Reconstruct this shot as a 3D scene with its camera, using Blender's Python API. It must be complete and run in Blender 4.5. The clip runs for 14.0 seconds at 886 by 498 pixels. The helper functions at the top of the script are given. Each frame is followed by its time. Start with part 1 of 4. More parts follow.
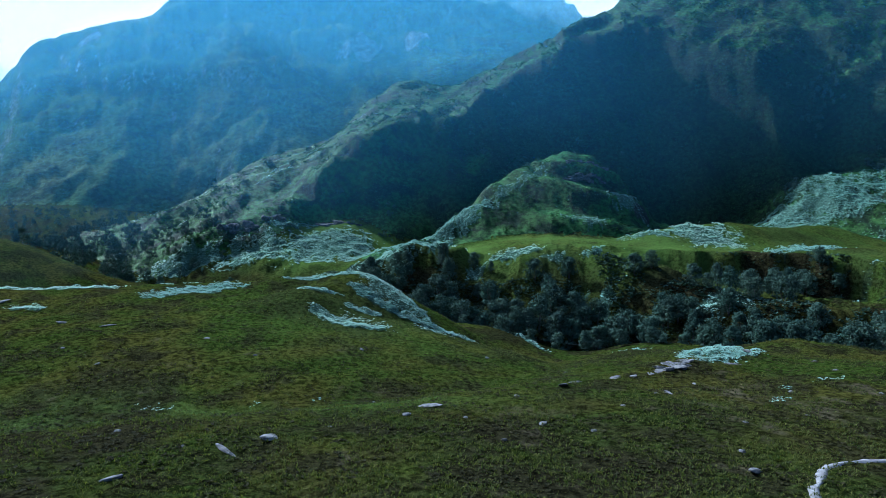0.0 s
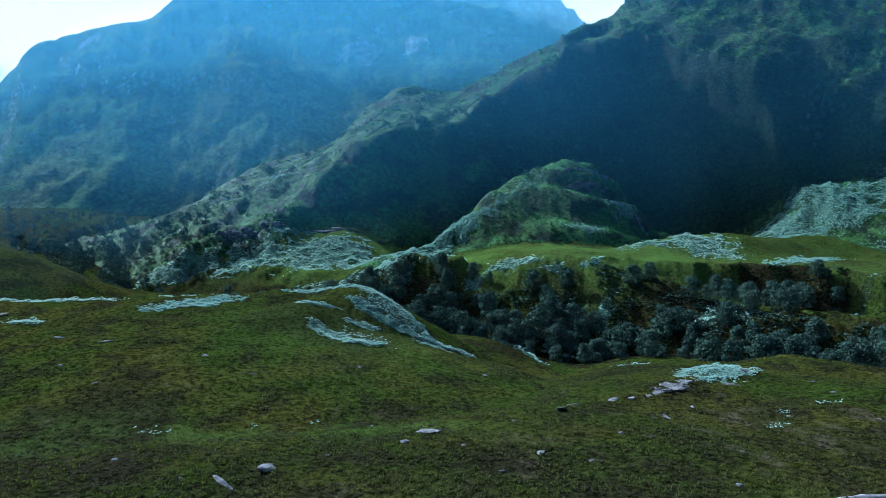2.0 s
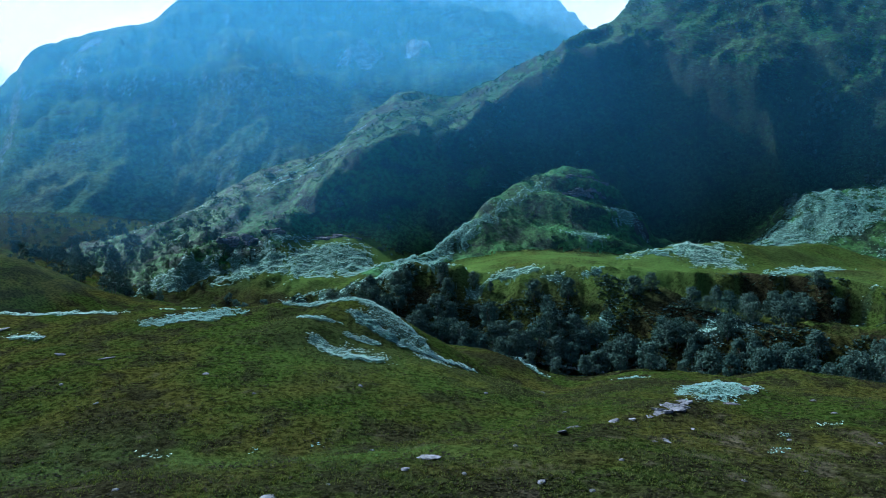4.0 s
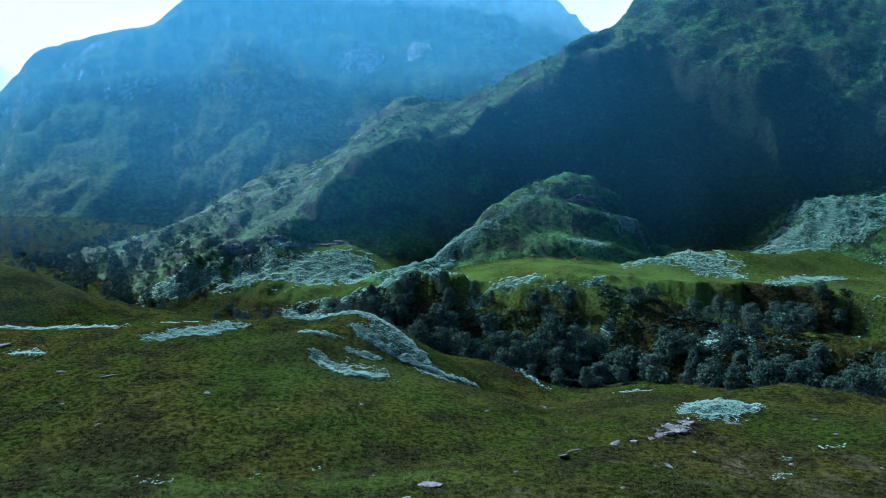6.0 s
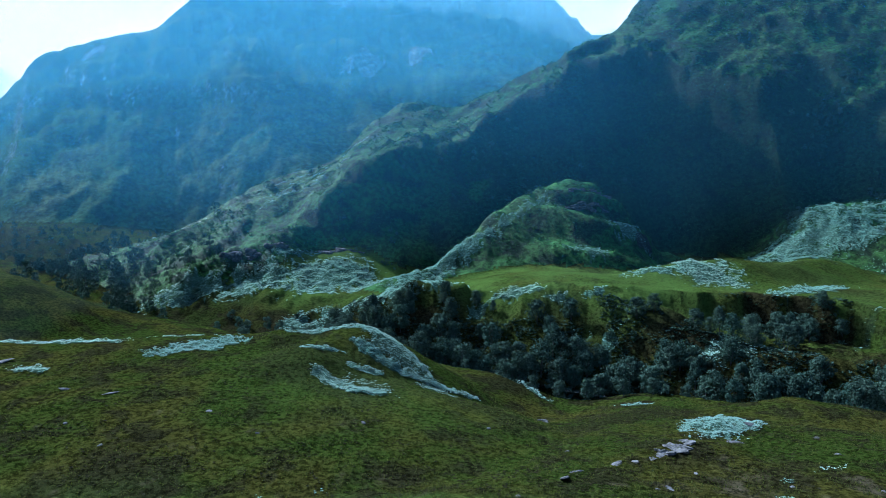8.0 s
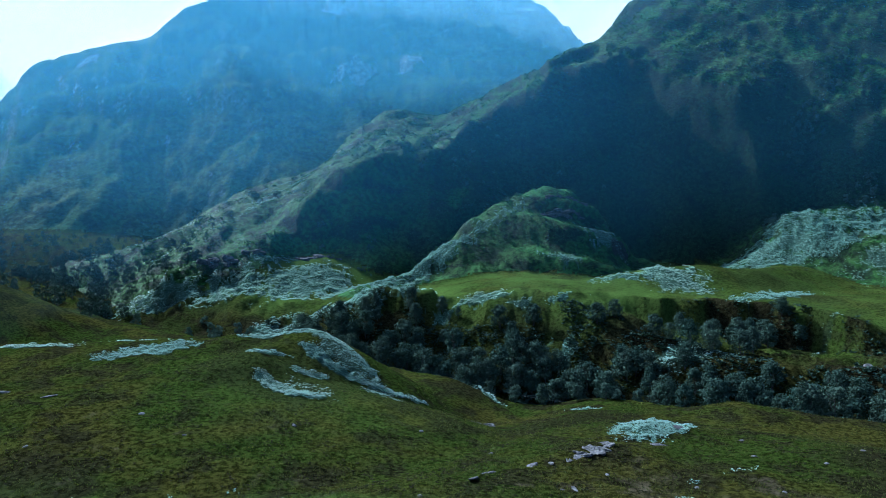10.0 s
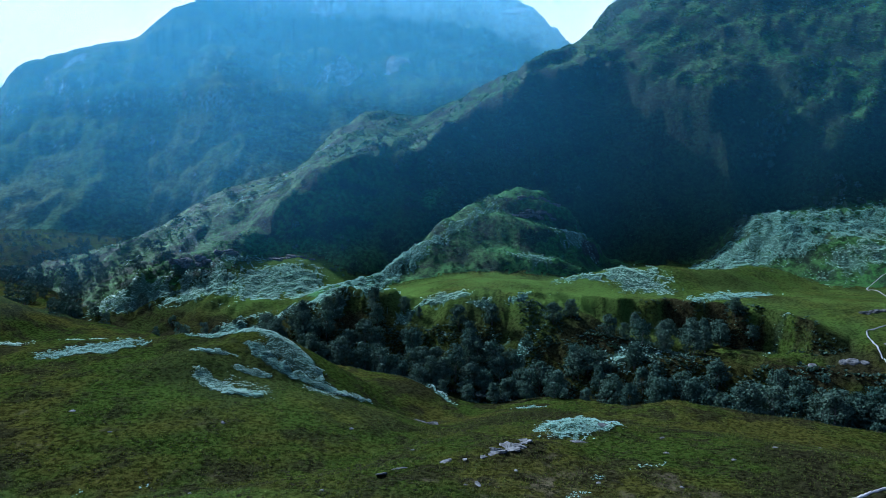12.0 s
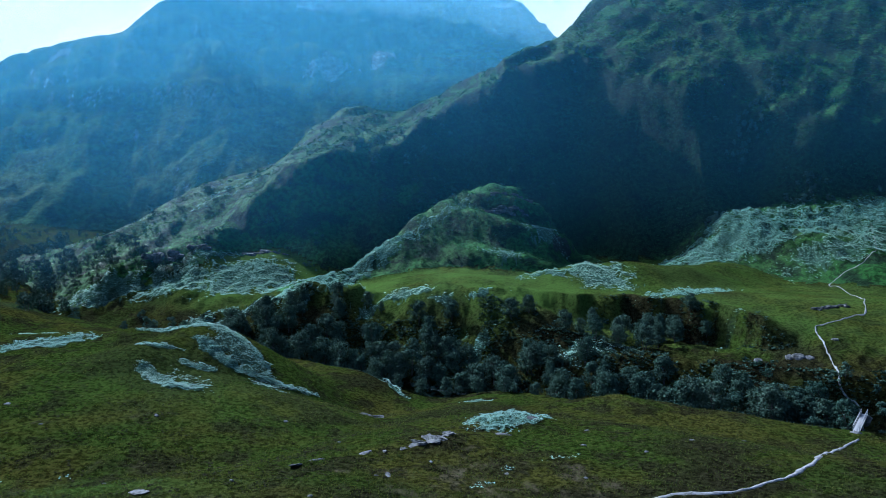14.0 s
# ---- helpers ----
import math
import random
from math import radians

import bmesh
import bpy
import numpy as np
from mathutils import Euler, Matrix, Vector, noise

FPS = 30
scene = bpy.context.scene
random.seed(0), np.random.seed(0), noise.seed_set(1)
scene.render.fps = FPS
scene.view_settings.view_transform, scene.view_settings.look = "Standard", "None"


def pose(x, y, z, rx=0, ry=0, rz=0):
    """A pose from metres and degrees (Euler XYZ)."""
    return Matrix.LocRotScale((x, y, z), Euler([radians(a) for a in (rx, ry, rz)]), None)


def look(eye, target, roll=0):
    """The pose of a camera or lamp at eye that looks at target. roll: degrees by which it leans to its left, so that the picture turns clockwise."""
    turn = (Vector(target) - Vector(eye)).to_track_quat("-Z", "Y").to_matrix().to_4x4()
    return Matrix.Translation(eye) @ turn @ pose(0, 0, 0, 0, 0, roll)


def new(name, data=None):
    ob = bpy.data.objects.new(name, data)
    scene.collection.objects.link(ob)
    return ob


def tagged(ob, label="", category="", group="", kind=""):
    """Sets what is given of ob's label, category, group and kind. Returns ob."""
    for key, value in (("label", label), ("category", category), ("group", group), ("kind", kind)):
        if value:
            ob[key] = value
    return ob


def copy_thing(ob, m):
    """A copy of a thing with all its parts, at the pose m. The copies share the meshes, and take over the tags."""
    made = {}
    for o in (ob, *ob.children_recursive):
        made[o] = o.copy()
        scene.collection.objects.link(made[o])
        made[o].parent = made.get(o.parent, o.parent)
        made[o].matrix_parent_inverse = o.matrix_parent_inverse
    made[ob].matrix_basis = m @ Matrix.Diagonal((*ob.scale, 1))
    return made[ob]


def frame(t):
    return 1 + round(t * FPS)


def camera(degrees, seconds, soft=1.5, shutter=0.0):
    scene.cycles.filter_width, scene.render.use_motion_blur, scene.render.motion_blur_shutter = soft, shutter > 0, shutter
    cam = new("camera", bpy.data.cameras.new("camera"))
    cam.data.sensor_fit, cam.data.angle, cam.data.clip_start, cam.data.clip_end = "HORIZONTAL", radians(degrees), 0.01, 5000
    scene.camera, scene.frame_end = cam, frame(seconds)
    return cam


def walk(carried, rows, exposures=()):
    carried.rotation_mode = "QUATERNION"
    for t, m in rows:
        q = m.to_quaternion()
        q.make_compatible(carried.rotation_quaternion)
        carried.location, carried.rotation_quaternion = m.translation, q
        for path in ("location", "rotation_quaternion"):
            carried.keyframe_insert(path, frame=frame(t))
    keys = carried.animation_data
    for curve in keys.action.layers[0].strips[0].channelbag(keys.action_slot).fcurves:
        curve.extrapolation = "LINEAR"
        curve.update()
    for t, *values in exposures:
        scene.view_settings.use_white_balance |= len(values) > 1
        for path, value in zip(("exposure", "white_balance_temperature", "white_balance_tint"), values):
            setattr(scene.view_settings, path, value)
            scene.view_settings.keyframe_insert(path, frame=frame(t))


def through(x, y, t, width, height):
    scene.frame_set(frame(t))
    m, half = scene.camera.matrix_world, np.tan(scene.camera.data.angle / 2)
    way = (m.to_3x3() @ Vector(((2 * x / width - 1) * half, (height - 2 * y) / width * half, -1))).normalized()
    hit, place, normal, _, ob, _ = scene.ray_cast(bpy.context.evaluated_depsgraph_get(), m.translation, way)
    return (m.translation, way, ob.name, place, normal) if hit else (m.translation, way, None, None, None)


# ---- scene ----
cam = camera(68.5, 14.0, soft=0.6)
METRES, EYE = 50.0, 20.0
ROWS = [
    (0.0, 0.0, 0.0, 0.0, 0.0, 0.0, -0.0),
    (0.5, -0.0001, 0.0003, 0.015, -0.05, 0.03, -0.08),
    (1.0, -0.0007, -0.0003, 0.0288, -0.07, 0.07, -0.16),
    (1.5, -0.0009, -0.0006, 0.043, -0.08, 0.1, -0.24),
    (2.0, -0.0001, -0.0003, 0.0578, -0.1, 0.14, -0.3),
    (2.5, -0.0001, -0.0009, 0.0731, -0.1, 0.15, -0.32),
    (3.0, -0.0005, -0.0015, 0.0881, -0.09, 0.17, -0.34),
    (5.5, -0.0015, 0.0009, 0.1666, 0.03, 0.21, -0.39),
    (6.0, -0.0017, 0.0005, 0.1836, 0.06, 0.2, -0.38),
    (6.5, -0.0021, -0.0007, 0.2027, 0.1, 0.19, -0.36),
    (7.0, -0.0024, -0.0015, 0.2211, 0.14, 0.2, -0.36),
    (7.5, -0.0029, -0.0022, 0.2388, 0.18, 0.23, -0.35),
    (8.0, -0.0019, -0.0045, 0.241, 0.19, 0.34, -0.34),
    (8.4, 0.0500, -0.0118, 0.2398, 0.22, 0.47, -0.34),
    (9.2, 0.1520, -0.0264, 0.2372, 0.30, 0.74, -0.34),
    (10.5, 0.3168, -0.0502, 0.2332, 0.39, 1.09, -0.34),
    (11.0, 0.3797, -0.0601, 0.2338, 0.31, 1.12, -0.38),
    (11.5, 0.4425, -0.071, 0.2347, 0.23, 1.1, -0.41),
    (12.0, 0.5025, -0.0809, 0.2354, 0.13, 1.03, -0.44),
    (12.5, 0.565, -0.0919, 0.2378, 0.04, 0.93, -0.47),
    (13.0, 0.6265, -0.1032, 0.2388, -0.05, 0.82, -0.51),
    (13.5, 0.6872, -0.114, 0.2401, -0.13, 0.71, -0.54),
    (14.0, 0.7435, -0.1247, 0.2421, -0.19, 0.59, -0.57),
]
walk(cam, [(t, pose(METRES * x, METRES * y, EYE + METRES * z, 90 + pitch, roll, yaw)) for t, x, y, z, yaw, pitch, roll in ROWS],
     exposures=[(0.0, 0.96, 4650, 9), (7.5, 0.98, 4650, 9), (10.5, 0.81, 4650, 9), (14.0, 0.77, 4650, 9)])

# ---- daylight: a sun low behind the hills, ahead and to the left ----
SUN_ELEVATION, SUN_LEFT = 39.0, 50.0
world = bpy.data.worlds.new("sky")
scene.world = world
world.use_nodes = True
wn = world.node_tree.nodes
sky = wn.new("ShaderNodeTexSky")
sky.sky_type, sky.sun_disc = "NISHITA", False
sky.sun_elevation, sky.sun_rotation = radians(SUN_ELEVATION), radians(-SUN_LEFT)
sky.air_density, sky.dust_density, sky.ozone_density = 1.0, 7.0, 4.0
wn["Background"].inputs["Strength"].default_value = 0.1
world.node_tree.links.new(sky.outputs["Color"], wn["Background"].inputs["Color"])
TO_SUN = Vector((-math.sin(radians(SUN_LEFT)) * math.cos(radians(SUN_ELEVATION)),
                 math.cos(radians(SUN_LEFT)) * math.cos(radians(SUN_ELEVATION)), math.sin(radians(SUN_ELEVATION))))
sun_data = bpy.data.lights.new("sun", "SUN")
sun_data.energy, sun_data.angle, sun_data.color = 5.0, radians(0.6), (1.0, 0.95, 0.86)
sun = new("sun", sun_data)
sun.matrix_world = look(TO_SUN * 900, (0, 0, 0))

# ---- the lie of the land ----
class Gradients:
    """Smooth gradient noise over a plane, the same at every build."""

    def __init__(self, seed):
        rng = np.random.RandomState(seed)
        self.perm = np.concatenate([rng.permutation(512)] * 2)
        a = rng.uniform(0, 2 * np.pi, 512)
        self.gx, self.gy = np.cos(a), np.sin(a)

    def __call__(self, x, y):
        xi, yi = np.floor(x).astype(np.int64), np.floor(y).astype(np.int64)
        fx, fy = x - xi, y - yi
        u, v = fx * fx * fx * (fx * (fx * 6 - 15) + 10), fy * fy * fy * (fy * (fy * 6 - 15) + 10)

        def corner(i, j):
            k = self.perm[(self.perm[(xi + i) & 511] + yi + j) & 511]
            return self.gx[k] * (fx - i) + self.gy[k] * (fy - j)
        low = corner(0, 0) * (1 - u) + corner(1, 0) * u
        high = corner(0, 1) * (1 - u) + corner(1, 1) * u
        return (low * (1 - v) + high * v) * 1.5


GRAIN = [Gradients(s) for s in range(8)]


def fbm(x, y, size, octaves, seed=0, ridged=False):
    total, gain = 0.0, 1.0
    for i in range(octaves):
        n = GRAIN[(seed + i) % 8](x / size + 31.7 * i + 7 * seed, y / size - 12.3 * i)
        total = total + gain * ((1 - 2 * np.abs(n)) if ridged else n)
        size, gain = size * 0.47, gain * 0.5
    return total


def step(a, b, x):
    t = np.clip((x - a) / (b - a), 0, 1)
    return t * t * (3 - 2 * t)


def smax(a, b, k):
    return np.maximum(a, b) + k * np.log1p(np.exp(-np.abs(a - b) / k))


def spine(x, y, points, left, right, round_=4.0, hollow=0.0):
    """A ridge along points (x, y, z): it falls by left and right (rise over run) to either side, with a rounded top and hollow flanks."""
    total, weight, soft = 0.0, 0.0, 0.5 * round_ + 1
    rows = []
    for (ax, ay, az), (bx, by, bz) in zip(points, points[1:]):
        dx, dy = bx - ax, by - ay
        length = math.hypot(dx, dy)
        t = np.clip(((x - ax) * dx + (y - ay) * dy) / length ** 2, 0, 1)
        px, py = x - ax - t * dx, y - ay - t * dy
        d = np.sqrt(px * px + py * py + 1e-9)
        side = (dx * py - dy * px) / (length * d)
        fall = right + (left - right) * step(-0.6, 0.6, side)
        drop = fall * (np.sqrt(d * d + round_ ** 2) - round_) - hollow * np.minimum(d, 700) ** 2
        rows.append((d, az + t * (bz - az) - drop))
    least = np.min(np.stack([d for d, _ in rows]), axis=0)
    for d, z in rows:
        w = np.exp(-(d - least) / (soft + 0.08 * least))
        total, weight = total + w * z, weight + w
    return total / weight


def massif(x, y, points, left, right, round_=4.0, hollow=0.0):
    """The same for a mountain: the highest of the slopes that fall from every stretch of its spine."""
    best = -1e4
    for pair in zip(points, points[1:]):
        best = np.maximum(best, spine(x, y, pair, left, right, round_, hollow))
    return best


def ledges(z, rise, sharp):
    """Breaks a slope into steps of that rise: steep faces with gentler ground between them."""
    return z - sharp * rise / (2 * np.pi) * np.sin(2 * np.pi * z / rise)


def escarpment(x, y, crest, keen, ease=0.0, back=0.6, round_=6.0, drift=0.0):
    """A long slope under a crest line given from west to east: it falls by keen (rise over run) towards the south, more gently
    towards its foot, and its ribs drift to the east on their way down."""
    cx, cy, cz = zip(*crest)
    x = x - drift * np.clip(np.interp(x, cx, cy) - y, 0, 500)
    d = np.interp(x, cx, cy) - y
    front = np.clip(d, 0, None)
    near = np.minimum(front, 600)
    fall = keen * front - ease * near ** 2 + back * np.clip(-d, 0, None)
    return np.interp(x, cx, cz) - fall * (1 - np.exp(-np.abs(d) / round_)), d


def valley(x, y, points):
    """Signed distance to a watercourse (positive on its far bank) and the height of its bed."""
    best, sd, bed = np.full(np.shape(x), 1e9), np.zeros(np.shape(x)), np.zeros(np.shape(x))
    for (ax, ay, az), (bx, by, bz) in zip(points, points[1:]):
        dx, dy = bx - ax, by - ay
        length = math.hypot(dx, dy)
        t = np.clip(((x - ax) * dx + (y - ay) * dy) / length ** 2, 0, 1)
        px, py = x - ax - t * dx, y - ay - t * dy
        d = np.sqrt(px * px + py * py)
        near = d < best
        sd = np.where(near, d * np.sign(dx * py - dy * px + 1e-9), sd)
        bed = np.where(near, az + t * (bz - az), bed)
        best = np.where(near, d, best)
    return sd, bed


RIVER = [(-900, 700, 60), (-330, 430, 34), (-190, 335, 14), (-118, 268, 2), (-50, 224, -3), (15, 196, -6), (52, 178, -8),
         (92, 158, -9), (130, 143, -10), (200, 120, -12), (420, 90, -16), (1500, 0, -40)]
HILL_CREST = [(-320, 360, 0), (-230, 366, 14), (-184, 374, 30), (-150, 382, 46), (-128, 392, 61), (-110.8, 402, 73.1), (-82.6, 418, 85.9), (-67.9, 428, 97.7), (-56.5, 440, 111.9),
              (-34.8, 455, 129.9), (-19.1, 458, 134.7), (4.8, 456, 135.1), (35.8, 448, 143.2), (58, 440, 152.8), (73.1, 428, 157), (78.3, 426, 162.7),
              (96.1, 440, 173.3), (111.2, 455, 184.2), (135.4, 485, 208), (146, 500, 220.9), (230, 560, 316), (420, 650, 440), (800, 800, 520)]
FAN = [(166, 318, 35), (190, 332, 57), (250, 342, 67), (420, 348, 102)]
TOE = [(-104, 306, 14), (-78, 316, 29), (-50, 326, 33), (-22, 350, 34)]
KNOLL_SPINE = [(-26, 288, 19), (-8, 300, 24), (14, 318, 40), (26, 328, 52), (40, 336, 61), (50, 340, 66), (64, 343, 70.5), (78, 342, 68), (88, 340, 59), (95, 340, 51), (112, 338, 31), (126, 336, 26)]
FAR_CREST = [(-1600, 640, 90), (-800, 690, 120), (-560, 725, 160), (-504, 735, 211), (-486, 742, 229), (-473, 748, 255), (-421, 758, 277), (-352, 768, 296), (-313, 775, 325), (-298, 780, 340),
             (-250, 850, 395), (-60, 940, 475), (60, 950, 452), (150, 930, 397), (173, 930, 366), (200, 940, 350), (700, 1150, 400), (1800, 1300, 420)]
CLIFF_FOOT = [(-200, 250), (-120, 292), (-80, 306), (-48, 316), (-20, 320), (20, 334), (58, 344), (80, 342), (125, 350), (160, 340), (181, 327), (209, 326), (229, 312), (300, 302), (600, 280)]
DISTANT = [(-2600, 1900, 500), (-1500, 1600, 560), (-1080, 1500, 480), (-930, 1500, 380), (-300, 1900, 300), (420, 1480, 560), (900, 1600, 640), (2600, 1900, 600)]
CREST = [(-230, 150, 18), (-101, 150, 11.0), (-66, 155, 11.6), (-52, 156, 12.0)]
CREST_END = [(-62, 156, 11.4), (-40, 157, 13.0), (-22, 158, 14.2)]
SPUR = [(-37, 133, 8.8), (-31, 141, 11.3), (-24, 156, 13.8)]
HOLLOW = [(-120, 84, 1.0), (-60, 86, 2.5), (-27, 91, 4.2), (-2, 110, 5.5), (16, 138, 7.0), (34, 176, 5.0)]
LEFT_HILL = [(-420, 260, 90), (-260, 245, 52), (-158, 236, 23), (-116, 246, 5)]
SWELL = [(62, 254, 22), (80, 253, 27), (95, 255, 30), (115, 259, 30.6), (135, 268, 29), (165, 285, 30)]
HUMPS = [(-24, 240, 15), (-12, 238, 20.5), (4, 237, 20), (14, 236, 16.5), (24, 238, 19.5), (38, 240, 19.5), (48, 243, 19)]
MOUND = [(30, 148, -6), (52, 146, -3.6), (80, 147, -0.4), (104, 138, -2.6), (140, 112, -4), (220, 70, -4)]


def land(x, y, fine=True):
    """The height of the ground at x, y, and which of the forms it belongs to."""
    sd, bed = valley(x + 6 * fbm(x, y, 60, 2, 3), y + 6 * fbm(x, y, 60, 2, 5), RIVER)
    # the near bank is moor, the far bank climbs to a terrace
    moor = bed + 4 + (0.8 - bed - 4) * step(-14, -60, sd)
    moor = moor + 1.6 * fbm(x, y, 55, 2, 1) * step(0, -60, sd)
    east, open_ = step(55, 95, x), step(122, 146, x)
    climb = (1 - east) * 26 * step(2, 40, sd) * (0.5 + 0.5 * step(-30, 46, x)) + east * (12 * step(2, 16, sd) + 13 * ((1 - open_) * step(46.5, 52, sd + 8 * fbm(x, y, 24, 3, 2)) + open_ * step(18, 74, sd)))
    terrace = bed + climb + 0.10 * np.clip(sd - 30, 0, 45) + 0.12 * np.clip(sd - 130, 0, 300)
    base = np.where(sd < 0, np.minimum(moor, bed + 0.55 * -sd + 0.6), terrace)
    off, deep = valley(x, y, HOLLOW)
    base = base - np.where(sd < 0, deep * np.exp(-(off / 15.0) ** 2), 0)
    base = base + 2.0 * np.exp(-((x - 38) / 11) ** 2 - ((y - 103) / 7) ** 2)
    base = base + 2.2 * np.exp(-((x - 50) / 8) ** 2 - ((y - 119) / 6) ** 2)
    base = smax(base, spine(x, y, CREST, 0.5, 0.17, 7), 0.6)
    base = smax(base, spine(x, y, CREST_END, 0.6, 0.62, 6), 0.4)
    base = smax(base, spine(x, y, SPUR, 0.36, 0.62, 6), 0.4)
    base = smax(base, spine(x, y, MOUND, 0.5, 0.12, 8), 0.8)
    base = smax(base, spine(x, y, LEFT_HILL, 0.5, 0.5, 14), 2.0)
    base = smax(base, spine(x, y, TOE, 0.7, 0.55, 6), 1.6)
    base = smax(base, spine(x, y, SWELL, 0.3, 0.55, 9), 0.8)
    base = smax(base, spine(x, y, HUMPS, 0.4, 0.95, 4) + 0.8 * fbm(x, y, 12, 3, 2), 0.5)
    rough = fbm(x, y, 46, 5, 2)
    gully = fbm(x * 1.0, y * 0.35, 26, 4, 4, True)
    knoll = spine(x, y, KNOLL_SPINE, 0.9, 0.72, 4) + 0.9 * rough + 0.9 * fbm(x, y, 19, 3, 6, True) + 0.3
    shift = 3 * fbm(x, y, 36, 3, 3) - 3.5 + 0.22 * (x - 70)
    knoll = knoll + (ledges(knoll + shift, 15.5, 0.9) - shift - knoll) * step(36, 56, x) * step(67, 60, knoll)
    wx, wy = x + 2.5 * fbm(x, y, 45, 3, 1), y + 2.5 * fbm(x, y, 42, 3, 7)
    upper = escarpment(wx, wy, HILL_CREST, np.interp(x, (-60, 60, 130, 220), (0.5, 0.55, 0.68, 1.0)))[0] + 1.5
    foot_y = np.interp(x, *zip(*CLIFF_FOOT)) + 1.0 * fbm(x, y * 0.3, 60, 5, 4, True) + 3.5 * fbm(x, y * 0.6, 80, 2, 2) - 1
    wall = 22 + np.interp(x, (-120, -40, 20, 60, 130, 180), (0.95, 1.25, 1.5, 1.95, 2.0, 2.5)) * (y - foot_y)
    hill = -smax(-upper, -ledges(wall + 9 * fbm(x, y, 50, 3, 1), 34, 0.22), 2.5)
    knobs = np.clip(step(-14, 2, wall - upper), 0.12, 1) * (1 - 0.5 * step(20, -60, upper - wall))
    u, v = 0.83 * x + 0.56 * y, 0.83 * y - 0.56 * x
    hill = hill + (0.6 + 1.2 * knobs) * rough + 0.3 * gully - 1.2 - 1.2 * knobs
    warp = 9 * fbm(x, y, 40, 3, 4)
    hill = hill + 3.2 * knobs * (fbm(u * 0.3 + 0.6 * warp, v + 0.6 * warp, 24, 4, 3, True) - 0.3) + 2.0 * knobs * (fbm(x + 0.5 * warp, y, 40, 5, 6, True) - 0.25) + 6.0 * knobs * fbm(u * 0.6, v, 58, 3, 1) + 0.5 * fbm(x, y, 30, 3, 6)
    hill = hill + 0.6 * knobs * fbm(x, y, 7, 3, 5)
    hill = smax(hill, spine(x, y, FAN, 0.7, 0.46, 8) + 2.4 * rough + 1.2 * fbm(x, y * 0.6, 15, 3, 4, True) - 0.6, 2.0)
    mountain, d = escarpment(x + 9 * fbm(x, y, 60, 4, 5) * step(0, 80, y - 400), y, FAR_CREST, 0.94 + 0.16 * step(-320, -160, x), 0.0004, drift=0.45)
    broken = step(0, 60, d) * (0.22 + 0.78 * step(300, 150, d))
    mountain = mountain + broken * (12 * fbm(x + 0.4 * y, y, 150, 5, 1) + 9 * fbm(x + 0.5 * y, y * 0.7, 95, 5, 3, True) - 6) + (0.5 + broken) * (2.6 * fbm(x, y, 34, 4, 2, True) - 1.7)
    bench = mountain + 22 * fbm(x, y, 110, 4, 2)
    mountain = mountain + (ledges(bench, 42, 0.8) - bench) * step(140, 200, mountain) * broken
    distant = massif(x, y, DISTANT, 0.6, 0.55, 20) + 26 * fbm(x, y, 200, 5, 6)
    forms = [base, knoll, hill, mountain, distant]
    z = forms[0]
    for f, k in zip(forms[1:], (2.5, 3.0, 3.0, 6.0)):
        z = smax(z, f, k)
    kind = np.argmax(np.stack(forms), axis=0)
    if fine:
        away = np.sqrt(x * x + y * y)
        z = z + 0.30 * fbm(x, y, 9, 3, 4) * step(30, 80, away) + 0.09 * fbm(x, y, 1.6, 2, 7)
        bank = step(4, 16, sd) * step(60, 30, sd)
        z = z + 1.5 * fbm(x, y, 13, 3, 1, True) * bank
    return z, kind, sd


# ---- materials ----
def material(name):
    m = bpy.data.materials.new(name)
    m.use_nodes = True
    n = m.node_tree.nodes
    return m, n, m.node_tree.links, n["Principled BSDF"]


def noise_node(n, l, scale, detail=4.0, rough=0.55, distort=0.0, vector=None):
    t = n.new("ShaderNodeTexNoise")
    t.inputs["Scale"].default_value, t.inputs["Detail"].default_value = scale, detail
    t.inputs["Roughness"].default_value, t.inputs["Distortion"].default_value = rough, distort
    if vector is not None:
        l.new(vector, t.inputs["Vector"])
    return t.outputs["Fac"]


def ramp(n, l, value, low, high):
    r = n.new("ShaderNodeMapRange")
    r.interpolation_type = "SMOOTHSTEP"
    l.new(value, r.inputs["Value"])
    r.inputs["From Min"].default_value, r.inputs["From Max"].default_value = low, high
    return r.outputs["Result"]


def blend(n, l, fac, a, b, mode="MIX"):
    x = n.new("ShaderNodeMix")
    x.data_type, x.blend_type = "RGBA", mode
    for socket, value in ((x.inputs["Factor"], fac), (x.inputs["A"], a), (x.inputs["B"], b)):
        if isinstance(value, tuple):
            socket.default_value = (*value, 1)
        elif isinstance(value, float):
            socket.default_value = value
        else:
            l.new(value, socket)
    return x.outputs["Result"]


def times(n, l, a, b):
    x = n.new("ShaderNodeMath")
    x.operation = "MULTIPLY"
    l.new(a, x.inputs[0])
    if isinstance(b, float):
        x.inputs[1].default_value = b
    else:
        l.new(b, x.inputs[1])
    return x.outputs[0]


def attribute(n, name):
    a = n.new("ShaderNodeAttribute")
    a.attribute_name = name
    return a.outputs["Fac"]


def relief(n, l, shader, height, distance, strength=1.0):
    b = n.new("ShaderNodeBump")
    b.inputs["Strength"].default_value, b.inputs["Distance"].default_value = strength, distance
    l.new(height, b.inputs["Height"])
    l.new(b.outputs["Normal"], shader.inputs["Normal"])


